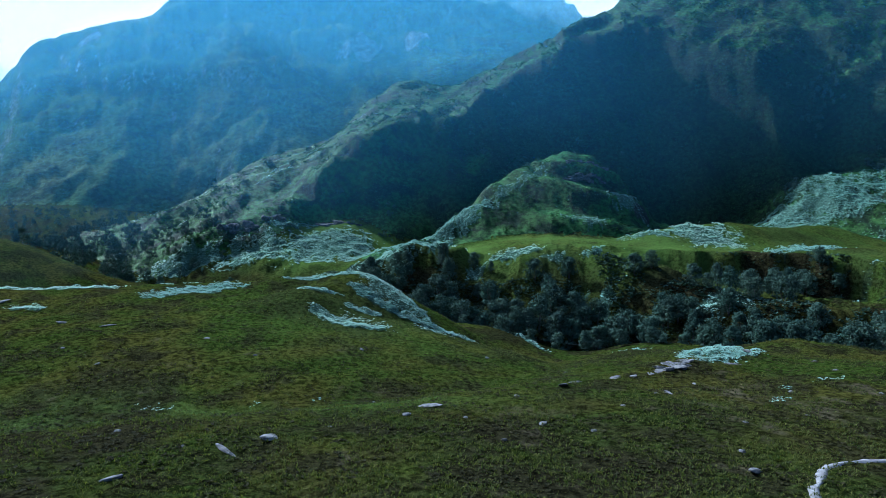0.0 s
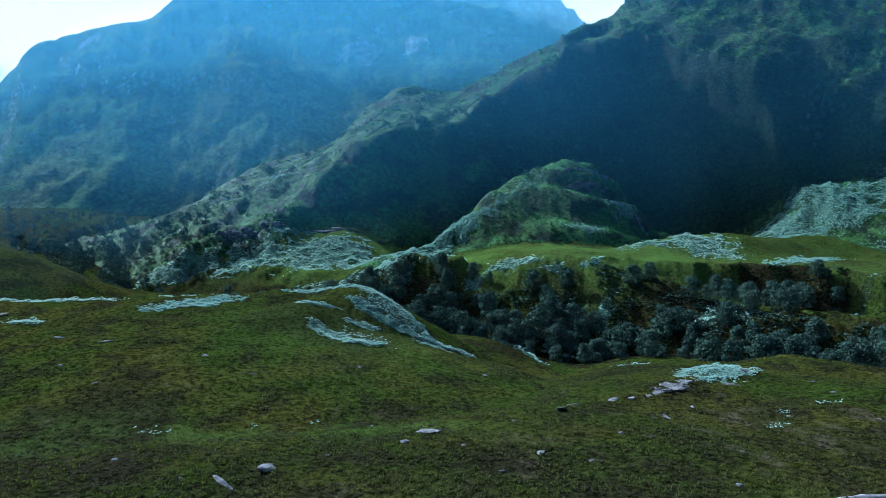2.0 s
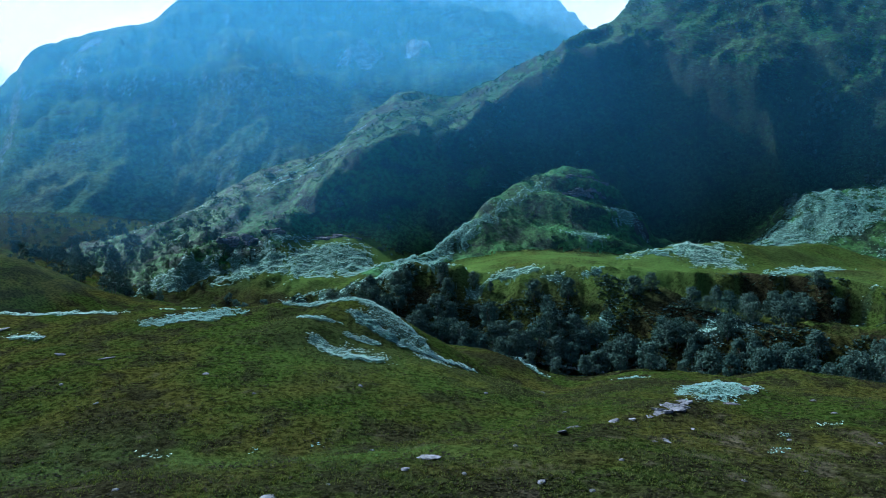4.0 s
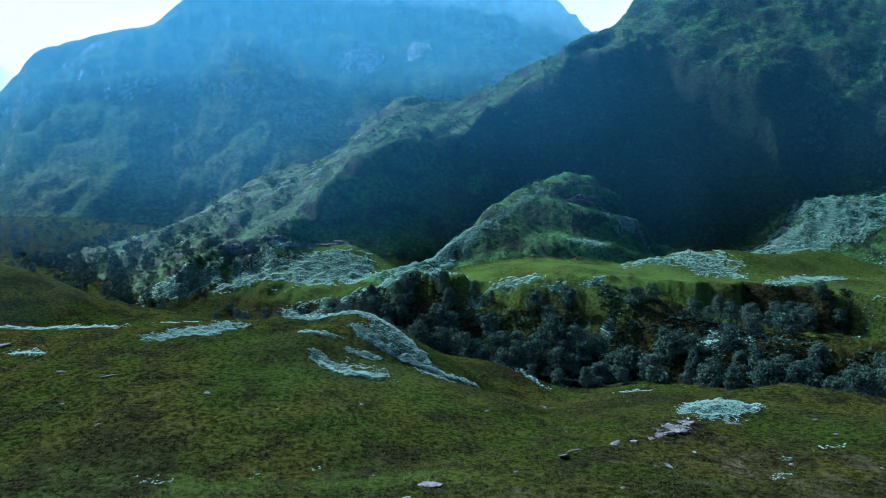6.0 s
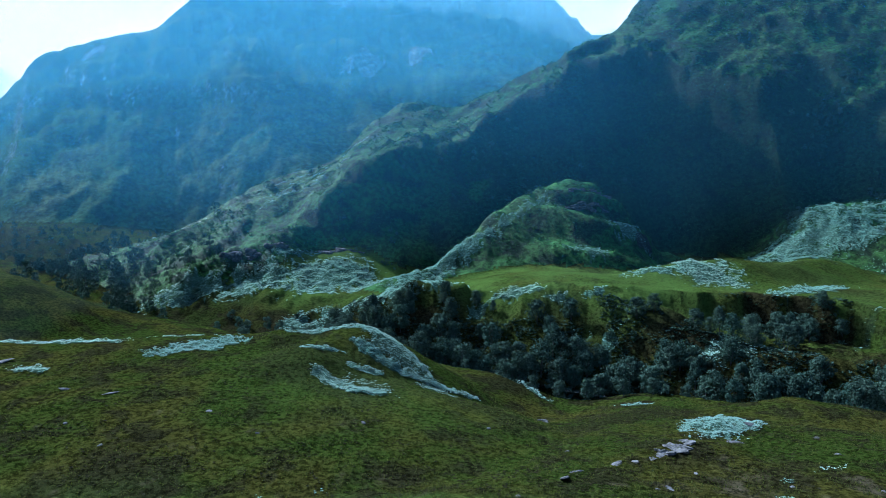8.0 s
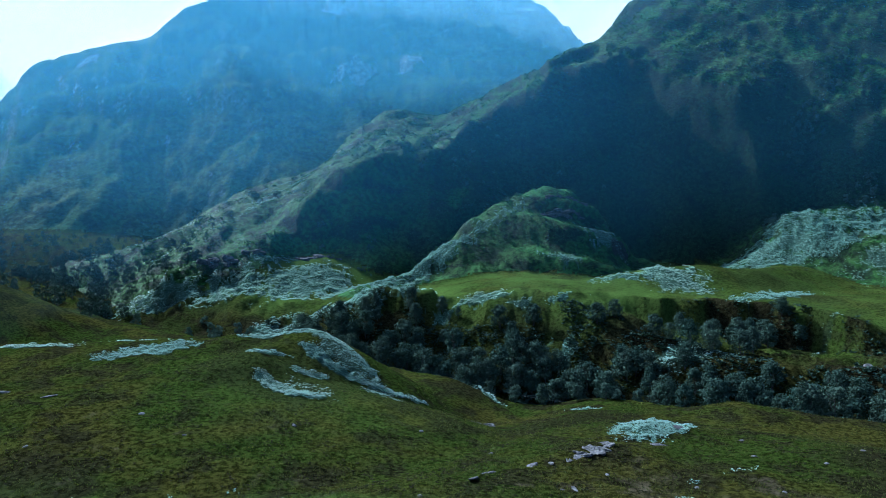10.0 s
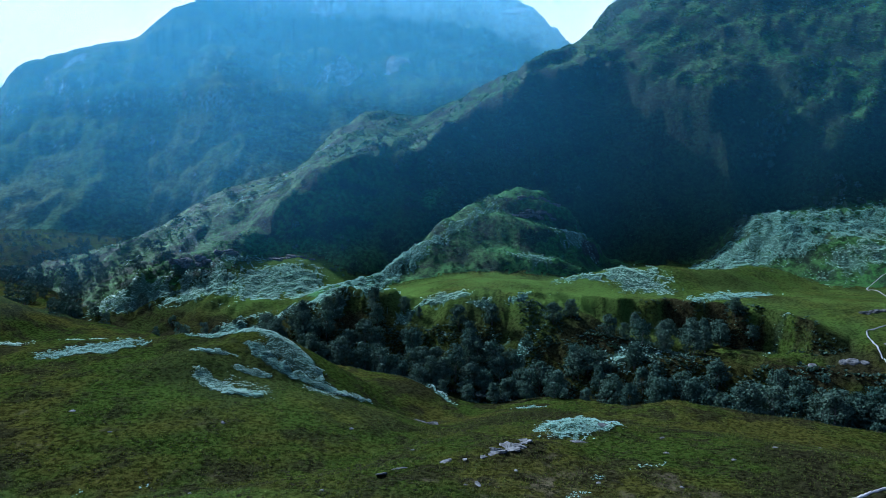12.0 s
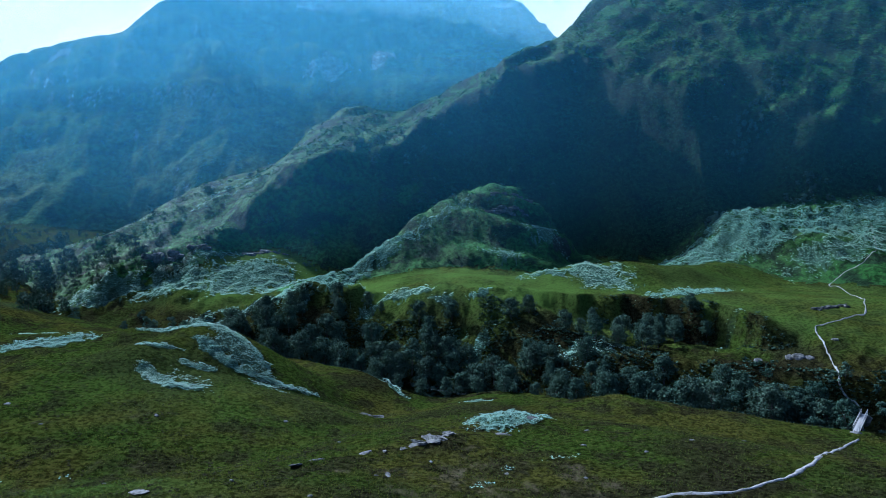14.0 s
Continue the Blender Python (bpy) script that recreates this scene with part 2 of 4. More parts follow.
def turf(name, grass, dry, heath, rock, size=1.0, sheen=0.0, bumpy=0.9, deep=0.33):
    """Rough hill pasture: grass, dry grass and heather in drifts, with rock, bracken litter and worn earth where the land has them."""
    m, n, l, s = material(name)
    place = n.new("ShaderNodeNewGeometry").outputs["Position"]
    drift = noise_node(n, l, 0.035 / size, 5, 0.6, 0.6, place)
    drift2 = noise_node(n, l, 0.14 / size, 5, 0.65, 0.3, place)
    tuft = noise_node(n, l, 1.1 / size, 4, 0.7, 0.0, place)
    blade = noise_node(n, l, 5.0 / size, 3, 0.7, 0.0, place)
    c = blend(n, l, ramp(n, l, drift, 0.42, 0.62), grass, dry)
    c = blend(n, l, times(n, l, ramp(n, l, drift2, 0.48, 0.60), 0.85), c, heath)
    # this mask holds heather and also shade painted on steep ground
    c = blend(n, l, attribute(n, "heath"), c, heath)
    c = blend(n, l, attribute(n, "lush"), c, (1.85 * grass[0], 2.0 * grass[1], 2.3 * grass[2]))
    # colour is multiplied down by deep in the low spots between tufts
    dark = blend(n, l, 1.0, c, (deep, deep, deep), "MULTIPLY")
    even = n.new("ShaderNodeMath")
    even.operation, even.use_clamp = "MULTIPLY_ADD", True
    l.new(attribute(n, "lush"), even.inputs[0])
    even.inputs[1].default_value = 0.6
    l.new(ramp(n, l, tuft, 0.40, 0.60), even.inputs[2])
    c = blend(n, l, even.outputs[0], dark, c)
    c = blend(n, l, times(n, l, ramp(n, l, blade, 0.56, 0.72), 0.5), c, tuple(2.0 * v for v in dry))
    c = blend(n, l, times(n, l, ramp(n, l, attribute(n, "bracken"), 0.3, 1.0), 0.85), c, (0.070, 0.125, 0.088))
    stone = blend(n, l, ramp(n, l, noise_node(n, l, 0.6 / size, 6, 0.7, 0.4, place), 0.38, 0.66), tuple(0.45 * v for v in rock), rock)
    edge = n.new("ShaderNodeMath")
    edge.operation = "ADD"
    l.new(attribute(n, "rock"), edge.inputs[0])
    l.new(times(n, l, tuft, 0.5), edge.inputs[1])
    c = blend(n, l, ramp(n, l, edge.outputs[0], 0.62, 0.85), c, stone)
    c = blend(n, l, times(n, l, attribute(n, "bare"), ramp(n, l, tuft, 0.30, 0.55)), c, (0.085, 0.072, 0.042))
    l.new(c, s.inputs["Base Color"])
    s.inputs["Roughness"].default_value = 0.8
    s.inputs["Specular IOR Level"].default_value = sheen
    hgt = blend(n, l, 0.4, tuft, blade)
    relief(n, l, s, hgt, 0.5 * size, bumpy)
    return m


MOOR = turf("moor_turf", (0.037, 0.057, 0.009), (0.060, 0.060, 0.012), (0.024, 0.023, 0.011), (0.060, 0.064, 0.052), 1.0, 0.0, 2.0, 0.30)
# third colour is heather, near black for the hill's shaded face
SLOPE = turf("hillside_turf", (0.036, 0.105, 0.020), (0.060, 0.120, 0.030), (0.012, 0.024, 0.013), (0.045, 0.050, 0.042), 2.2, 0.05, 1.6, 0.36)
# the pale rock tone also paints sunlit patches on the mountain
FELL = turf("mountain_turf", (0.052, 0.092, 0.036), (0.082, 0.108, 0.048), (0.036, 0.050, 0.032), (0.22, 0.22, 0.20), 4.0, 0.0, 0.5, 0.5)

# ---- the ground, laid as a fan of rings round the viewing place ----
CENTRE = (18.0, -6.0)


def ring_grid():
    turn = np.concatenate([np.linspace(-180, -48, 34)[:-1], np.linspace(-48, 48, 901), np.linspace(48, 180, 34)[1:-1]])
    r = [0.02]
    while r[-1] < 4800:
        r.append(r[-1] * (1.7 if r[-1] < 4 else 1.12 if r[-1] < 44 else 1.0058 if r[-1] < 640 else 1.011 if r[-1] < 1150 else 1.05))
    a, r = np.meshgrid(np.radians(turn), np.array(r), indexing="ij")
    return CENTRE[0] + r * np.sin(a), CENTRE[1] + r * np.cos(a), len(turn)


# sunlit benches of the mountain, painted in as pale spots: x, y, width
LIT_BENCHES = ((-88, 691, 40), (-128, 800, 30), (-33, 715, 26), (-95, 830, 40), (-400, 735, 40), (110, 880, 40))
TRACK = [(43, 99, 0), (41, 90, 0), (38, 80, 0), (35.2, 69, 0), (36.3, 64.7, 0), (38.4, 61.8, 0)]


def masks(x, y, z, kind, sd):
    """Where rock, bracken, heather, lush grass and worn earth lie, and the light and shade painted among them."""
    gx, gy = np.gradient(z, axis=0), np.gradient(z, axis=1)
    sx = np.sqrt(np.gradient(x, axis=0) ** 2 + np.gradient(y, axis=0) ** 2) + 1e-6
    sy = np.sqrt(np.gradient(x, axis=1) ** 2 + np.gradient(y, axis=1) ** 2) + 1e-6
    steep = np.sqrt((gx / sx) ** 2 + (gy / sy) ** 2)
    far = np.where(kind >= 3, 0.25, 0.0)
    rock = np.clip(step(1.5, 2.6, steep + far + 0.35 * fbm(x, y, 22, 4, 3)), 0, 1) * np.where(kind == 0, 0.15, np.where(kind == 2, 0.3, np.where(kind == 3, 0.45, 1.0)))
    lit_bench = sum(np.exp(-((x - a) / w) ** 2 - ((y - b) / (0.45 * w)) ** 2) for a, b, w in LIT_BENCHES)
    # sunlight on the benches is put into the colour as pale rock
    rock = np.clip(rock + (kind == 3) * step(0.25, 0.9, lit_bench + 0.45 * fbm(x + 0.4 * y, y, 26, 4, 2)) * 0.55, 0, 1)
    brink = sd + 8 * fbm(x, y, 24, 3, 2)
    rock = np.clip(rock + 0.12 * step(70, 100, x) * step(44, 48, brink) * step(60, 55, brink) * step(-0.35, 0.1, fbm(x, y, 8, 3, 2)) * (kind == 0), 0, 1)
    bracken = np.clip(bracken_cover(x, y) + 0.45 * step(-112, -135, x) * step(186, 200, y) * step(300, 270, y) * (kind == 0), 0, 1)
    # the second term paints the steep hill face's shade into the colour
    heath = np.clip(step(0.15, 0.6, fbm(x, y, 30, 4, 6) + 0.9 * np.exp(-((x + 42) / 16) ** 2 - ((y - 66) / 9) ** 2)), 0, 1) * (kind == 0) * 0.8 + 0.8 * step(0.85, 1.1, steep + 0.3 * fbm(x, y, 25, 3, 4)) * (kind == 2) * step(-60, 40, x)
    # dark tone thickens in patches towards the near edge of the moor
    heath = np.clip(heath + 0.75 * step(100, 66, y + 14 * fbm(x, y, 20, 3, 3)) * (0.6 + 0.7 * fbm(x, y, 7, 3, 2)) * (kind == 0), 0, 1)
    lush = np.exp(-((y - 84 - 0.10 * x) / 7) ** 2) * step(25, -5, x) * step(-0.4, 0.3, fbm(x, y, 14, 3, 2)) * 0.5 + 0.95 * step(16, 40, sd - 12 * step(60, 80, x)) * (1 - 0.4 * step(90, 130, x)) * (0.75 + 0.5 * fbm(x, y, 18, 3, 3)) * (kind == 0) * step(-125, -95, x)
    heath = np.clip(heath * step(-150, -110, x) + 0.45 * step(-6, 2, sd) * step(44, 28, sd) * (kind == 0), 0, 1)
    # the bank's overhang shade is put into the colour with its dark growth
    bank = step(84, 104, x) * step(142, 128, x) * step(42, 46, brink) * step(58, 53, brink) * step(-0.45, 0.1, fbm(x, y, 12, 3, 5)) * (kind == 0)
    heath, lush = np.clip(heath + bank, 0, 1), lush * (1 - bank)
    lush = np.clip(lush + 0.3 * (kind == 1) * step(0.9, 0.6, steep) + 0.35 * np.exp(-((x + 15) / 26) ** 2 - ((y - 132) / 22) ** 2) * (kind == 0), 0, 1)
    bare = np.clip(step(0.55, 1.1, fbm(x, y, 6, 4, 5) + 0.75 * np.exp(-((x - 44) / 16) ** 2 - ((y - 80) / 14) ** 2) - 0.1), 0, 1) * (kind == 0) * step(130, 100, y) * 0.7
    track = np.abs(valley(x + 0.8 * fbm(x, y, 5, 2, 3), y, TRACK)[0])
    spots = sum(np.exp(-((x - a) / w) ** 2 - ((y - b) / (0.5 * w)) ** 2) for a, b, w in ((31, 88, 3.0), (59.5, 83, 3.5), (38.6, 83, 3.0), (43, 92, 2.5), (9, 74, 4.0)))
    bare = np.clip(bare + 0.8 * np.exp(-(track / 0.55) ** 2) * step(-0.5, 0.4, fbm(x, y, 4, 2, 6)) + 0.8 * spots * step(-0.4, 0.5, fbm(x, y, 2.5, 3, 1)), 0, 1)
    return dict(rock=rock, bracken=bracken, heath=heath, lush=lush, bare=bare)


# drifts of bracken: x, y, half length, half width, turn in degrees, density
SPUR_BRACKEN = [(-27.1, 142.8, 4.9, 1.3, 27, 1), (-21.4, 130.4, 6.4, 2.5, -32, 1), (-17.7, 140.4, 5, 1.3, 21, 0.9), (-15, 128.2, 3.5, 2, 0, 1),
    (-15.1, 131.6, 6.8, 2.8, -34, 0.4), (-17.7, 149.2, 6.1, 1.3, -25, 1), (-12.9, 146.2, 6.4, 1.3, -22, 1), (-3.2, 145.6, 5.2, 1.4, 16, 1),
    (4.2, 149, 4.4, 1.3, 33, 0.9), (-9, 150, 12, 4.8, -35, 0.7), (-28, 157, 10, 2, 3, 1), (-15, 158, 5.5, 1.5, -20, 1),
    (-6, 152, 7, 1.6, -40, 0.9)]
CREST_BRACKEN = [(-55.2, 147, 11.7, 4.4, 38, 0.95), (-92, 150, 17, 1.6, 3, 0.9), (-68, 158, 12, 1.2, 5, 0.7), (-83, 130.2, 4.6, 1.6, -15, 0.9),
    (9.5, 202.4, 5.4, 1.2, -52, 0.5), (24, 181, 9.6, 1.3, -57, 0.8), (46.4, 160, 4.1, 1, -26, 0.9), (50, 118, 8.5, 6, 38, 1),
    (51.2, 114, 3.1, 1.9, 35, 0.5), (43.3, 83.2, 1.9, 0.8, 32, 0.45), (47.3, 90, 1, 0.9, 12, 0.45), (56.1, 94.4, 2.9, 0.9, 12, 0.4),
    (-36.8, 83, 2.3, 0.8, -20, 0.3), (-25.4, 85.4, 1.3, 0.8, 0, 0.35), (-16.6, 88.2, 1.7, 0.8, 0, 0.3)]
TERRACE_BRACKEN = [(79.3, 248, 9.4, 4, -6, 1), (98.5, 244, 11.3, 11.2, -17, 1), (24.5, 229.8, 10.6, 2.9, -27, 1), (12.7, 227.6, 6.6, 2.2, 23, 0.85),
    (-8, 239, 14, 4, 0, 1), (37.8, 219, 4.8, 1.5, 5, 0.85), (53.5, 220.8, 7.2, 1.3, 11, 0.95), (38.2, 205, 8.1, 1.8, 20, 0.65),
    (51, 199.6, 7.2, 2.2, 32, 0.85), (-17, 228.4, 4, 3.5, 14, 0.65), (-21.9, 236.2, 12.8, 4.8, -13, 1), (-48.9, 250.2, 15.4, 8.5, -26, 0.85),
    (127.1, 224.8, 21.8, 4.5, 30, 0.8), (80, 186, 10, 5.8, 20, 0.75), (92.3, 166.4, 4.6, 2, 18, 0.85), (126, 194.2, 6, 1.3, 4, 0.45)]
SLOPE_BRACKEN = [(-113.3, 289.8, 17.6, 7, 17, 1), (-84.5, 295.2, 18.6, 11, 26, 0.95), (-52.8, 297.2, 23.6, 15.8, 18, 1), (-49.9, 308.2, 12.8, 5.6, -8, 1),
    (-24, 294, 18.4, 7.2, 10, 1), (-4.7, 300.8, 26.7, 9, 44, 1), (9.4, 307, 19.7, 4.3, 37, 0.85), (-71.7, 316.6, 10.6, 2.9, 40, 0.8),
    (-139.3, 340.8, 10.2, 6.2, 43, 0.35), (-150, 372, 26, 5.8, 5, 0.25), (-100, 392, 16, 1.6, 36, 0.8), (-88, 380, 18, 1.5, 38, 0.75),
    (-78, 396, 18, 1.6, 40, 0.8), (-92, 366, 16, 1.4, 33, 0.7), (-70, 378, 16, 1.4, 38, 0.65), (-56, 412, 14, 1.8, 48, 0.7)]
KNOLL_BRACKEN = [(36.3, 324, 14.9, 3.4, 26, 0.7), (90.8, 318.2, 11.3, 4.3, 19, 0.95), (65.6, 298.2, 10.1, 3.8, -14, 0.7), (184, 315, 46, 14, 2, 1),
    (186, 331, 17, 4, 10, 0.7), (245, 309, 48, 12, 3, 0.95), (172, 304, 26, 6, -8, 0.9), (250, 296, 36, 9, 4, 0.8), (225, 285, 34, 10, 8, 0.75)]
BRACKEN = SPUR_BRACKEN + CREST_BRACKEN + TERRACE_BRACKEN + SLOPE_BRACKEN + KNOLL_BRACKEN


def bracken_cover(x, y):
    cover = 0.0
    reach = np.where(y < 200, 0.45, 1.8)
    x, y = x + reach * (2.2 * fbm(x, y, 9, 3, 6) + 0.5 * fbm(x, y, 2.0, 2, 3)), y + reach * (1.6 * fbm(x, y, 8, 3, 1) + 0.5 * fbm(x, y, 2.0, 2, 4))
    ragged = np.where(y < 200, 0.55, 0.9) * (0.5 * fbm(x, y, 11, 4, 2) + 0.75 * fbm(x, y, 2.8, 3, 5))
    for bx, by, along, across, turn, dense in BRACKEN:
        c, s = math.cos(radians(turn)), math.sin(radians(turn))
        u, v = (x - bx) * c + (y - by) * s, -(x - bx) * s + (y - by) * c
        cover = np.maximum(cover, dense * step(1.15, 0.75, np.sqrt((u / along) ** 2 + (v / across) ** 2) + ragged))
    return cover


def sheet(name, verts, faces, mat, attributes=None):
    mesh = bpy.data.meshes.new(name)
    mesh.vertices.add(len(verts))
    mesh.vertices.foreach_set("co", verts.astype(np.float32).ravel())
    mesh.loops.add(faces.size)
    mesh.loops.foreach_set("vertex_index", faces.astype(np.int32).ravel())
    mesh.polygons.add(len(faces))
    mesh.polygons.foreach_set("loop_start", np.arange(0, faces.size, faces.shape[1], dtype=np.int32))
    mesh.update(calc_edges=True)
    mesh.polygons.foreach_set("use_smooth", np.ones(len(faces), dtype=bool))
    for key, values in (attributes or {}).items():
        mesh.attributes.new(key, "FLOAT", "POINT").data.foreach_set("value", values.astype(np.float32).ravel())
    mesh.materials.append(mat)
    return new(name, mesh)


def build_land():
    x, y, turns = ring_grid()
    z, kind, sd = land(x, y)
    cover = masks(x, y, z, kind, sd)
    rings = x.shape[1]
    i = np.arange(turns * rings).reshape(turns, rings)
    j = np.roll(i, -1, axis=0)
    quads = np.stack([i[:, :-1], i[:, 1:], j[:, 1:], j[:, :-1]], axis=-1).reshape(-1, 4)[:, ::-1]
    owner = kind.ravel()[quads[:, 0]]
    verts = np.stack([x.ravel(), y.ravel(), z.ravel()], axis=1)
    looks = [("ground", MOOR, "rough green moor of grass and heather", "moor"),
             ("knoll", SLOPE, "grassy rocky knoll with bracken on its flanks", "hill"),
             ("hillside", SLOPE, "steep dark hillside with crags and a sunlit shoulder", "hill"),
             ("mountain", FELL, "hazy blue mountain with rocky grass slopes", "mountain"),
             ("backdrop", FELL, "pale peaks at the end of the glen", "mountain")]
    for k, (name, mat, label, category) in enumerate(looks):
        f = quads[owner == k]
        used, back = np.unique(f, return_inverse=True)
        ob = sheet(name, verts[used], back.reshape(-1, 4), mat, {key: v.ravel()[used] for key, v in cover.items()})
        tagged(ob, label, category, kind="structure")


build_land()

# ---- tinted see-through sheets standing in for sunlit haze down the valley ----
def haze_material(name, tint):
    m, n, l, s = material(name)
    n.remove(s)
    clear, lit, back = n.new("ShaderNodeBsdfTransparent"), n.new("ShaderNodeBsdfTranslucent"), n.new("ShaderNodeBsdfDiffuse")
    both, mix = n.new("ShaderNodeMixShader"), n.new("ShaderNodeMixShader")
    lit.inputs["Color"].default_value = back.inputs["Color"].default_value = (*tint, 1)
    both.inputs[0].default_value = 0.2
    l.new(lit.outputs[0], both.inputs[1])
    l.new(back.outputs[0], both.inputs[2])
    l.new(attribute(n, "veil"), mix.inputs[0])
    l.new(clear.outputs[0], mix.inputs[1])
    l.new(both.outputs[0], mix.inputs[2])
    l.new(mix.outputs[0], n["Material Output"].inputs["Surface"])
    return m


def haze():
    # the colours of hazy air are put into the sheets; white brightens the sky
    deep = haze_material("shade_haze_tint", (0.12, 0.42, 0.74))
    pale = haze_material("high_haze_tint", (0.36, 0.61, 0.76))
    pearl = haze_material("distance_haze_tint", (0.86, 0.80, 0.76))
    blue, white = haze_material("valley_haze", (0.18, 0.52, 0.74)), haze_material("horizon_haze_tint", (1.0, 0.90, 0.82))
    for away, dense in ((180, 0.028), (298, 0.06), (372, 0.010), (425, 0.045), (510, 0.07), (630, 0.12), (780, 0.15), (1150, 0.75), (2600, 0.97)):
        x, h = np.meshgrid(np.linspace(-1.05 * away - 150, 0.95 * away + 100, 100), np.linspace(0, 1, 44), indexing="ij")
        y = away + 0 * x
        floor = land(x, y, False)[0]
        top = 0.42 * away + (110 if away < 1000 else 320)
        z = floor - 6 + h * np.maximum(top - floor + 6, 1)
        # haze glow painted by density: thicker high up, thinner towards the right
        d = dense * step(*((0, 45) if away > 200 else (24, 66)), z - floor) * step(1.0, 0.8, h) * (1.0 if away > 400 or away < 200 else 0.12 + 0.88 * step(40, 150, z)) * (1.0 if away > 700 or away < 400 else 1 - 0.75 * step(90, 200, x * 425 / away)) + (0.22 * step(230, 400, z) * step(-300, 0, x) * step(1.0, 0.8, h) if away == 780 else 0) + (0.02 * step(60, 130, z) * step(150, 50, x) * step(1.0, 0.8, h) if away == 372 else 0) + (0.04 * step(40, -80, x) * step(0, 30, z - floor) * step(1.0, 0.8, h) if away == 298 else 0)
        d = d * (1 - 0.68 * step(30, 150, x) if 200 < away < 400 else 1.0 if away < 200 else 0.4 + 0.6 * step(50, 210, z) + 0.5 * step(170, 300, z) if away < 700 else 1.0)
        i = np.arange(x.size).reshape(x.shape)
        quads = np.stack([i[:-1, :-1], i[1:, :-1], i[1:, 1:], i[:-1, 1:]], axis=-1).reshape(-1, 4)
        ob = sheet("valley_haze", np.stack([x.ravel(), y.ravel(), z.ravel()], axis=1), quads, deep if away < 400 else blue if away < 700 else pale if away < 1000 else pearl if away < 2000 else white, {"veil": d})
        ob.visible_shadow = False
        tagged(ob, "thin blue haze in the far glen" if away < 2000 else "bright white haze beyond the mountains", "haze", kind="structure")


haze()

# ---- helpers for things ----
def ground_z(x, y):
    return float(land(np.array([float(x)]), np.array([float(y)]))[0][0])


def part(name, bm, mat, parent=None, label=""):
    mesh = bpy.data.meshes.new(name)
    bm.to_mesh(mesh)
    bm.free()
    mesh.materials.append(mat)
    ob = new(name, mesh)
    ob.parent = parent
    if label:
        ob["label"] = label
    return ob


def tube(bm, points, radii, sides=6):
    """A tapered tube through points."""
    rings = []
    for k, (p, r) in enumerate(zip(points, radii)):
        d = (points[min(k + 1, len(points) - 1)] - points[max(k - 1, 0)]).normalized()
        u = d.orthogonal().normalized()
        v = d.cross(u)
        rings.append([bm.verts.new(p + r * (math.cos(a) * u + math.sin(a) * v)) for a in (2 * math.pi * i / sides for i in range(sides))])
    for a, b in zip(rings, rings[1:]):
        for i in range(sides):
            f = bm.faces.new((a[i], a[(i + 1) % sides], b[(i + 1) % sides], b[i]))
            f.smooth = True
    bm.faces.new(rings[-1])
    bm.faces.new(rings[0][::-1])


def leaf_material(name, young, old, gloss=0.5, spec=0.4, through=0.25, glow=(1.1, 1.3, 0.6)):
    m, n, l, s = material(name)
    info = n.new("ShaderNodeNewGeometry")
    each = n.new("ShaderNodeObjectInfo")
    c = blend(n, l, info.outputs["Random Per Island"], old, young)
    tint = blend(n, l, each.outputs["Random"], (0.75, 0.85, 0.80), (1.2, 1.12, 1.0))
    c = blend(n, l, 1.0, c, tint, "MULTIPLY")
    l.new(c, s.inputs["Base Color"])
    s.inputs["Roughness"].default_value = gloss
    s.inputs["Specular IOR Level"].default_value = spec
    t, mix = n.new("ShaderNodeBsdfTranslucent"), n.new("ShaderNodeMixShader")
    l.new(blend(n, l, 1.0, c, glow, "MULTIPLY"), t.inputs["Color"])
    mix.inputs[0].default_value = through
    l.new(s.outputs[0], mix.inputs[1])
    l.new(t.outputs[0], mix.inputs[2])
    l.new(mix.outputs[0], n["Material Output"].inputs["Surface"])
    return m


def bark_material():
    m, n, l, s = material("bark")
    c = noise_node(n, l, 9.0, 5, 0.6)
    l.new(blend(n, l, ramp(n, l, c, 0.35, 0.65), (0.02, 0.02, 0.018), (0.075, 0.075, 0.07)), s.inputs["Base Color"])
    s.inputs["Roughness"].default_value = 0.9
    relief(n, l, s, c, 0.05)
    return m


def stone_material(name, light, dark):
    m, n, l, s = material(name)
    place = n.new("ShaderNodeNewGeometry").outputs["Position"]
    big = noise_node(n, l, 0.9, 6, 0.65, 0.3, place)
    small = noise_node(n, l, 7.0, 5, 0.7, 0.0, place)
    c = blend(n, l, ramp(n, l, big, 0.38, 0.62), dark, light)
    c = blend(n, l, times(n, l, ramp(n, l, small, 0.55, 0.7), 0.6), c, tuple(0.45 * v for v in dark))
    c = blend(n, l, times(n, l, ramp(n, l, noise_node(n, l, 2.2, 5, 0.6, 0.0, place), 0.58, 0.68), 0.5), c, (0.10, 0.11, 0.05))
    l.new(c, s.inputs["Base Color"])
    s.inputs["Roughness"].default_value = 0.9
    s.inputs["Specular IOR Level"].default_value = 0.15
    relief(n, l, s, blend(n, l, 0.5, big, small), 0.12)
    return m


LEAF = leaf_material("birch_leaf", (0.062, 0.102, 0.080), (0.018, 0.033, 0.026), 0.85, 0.03, 0.06)
SHRUB_LEAF = leaf_material("shrub_leaf", (0.075, 0.120, 0.085), (0.032, 0.052, 0.038), 0.8, 0.04, 0.1)
# the pale colour holds the bluish sheen of sky and sun on fronds
FROND = leaf_material("bracken_frond", (0.42, 0.59, 0.535), (0.20, 0.30, 0.265), 0.6, 0.2, 0.35, (1.0, 1.1, 1.0))
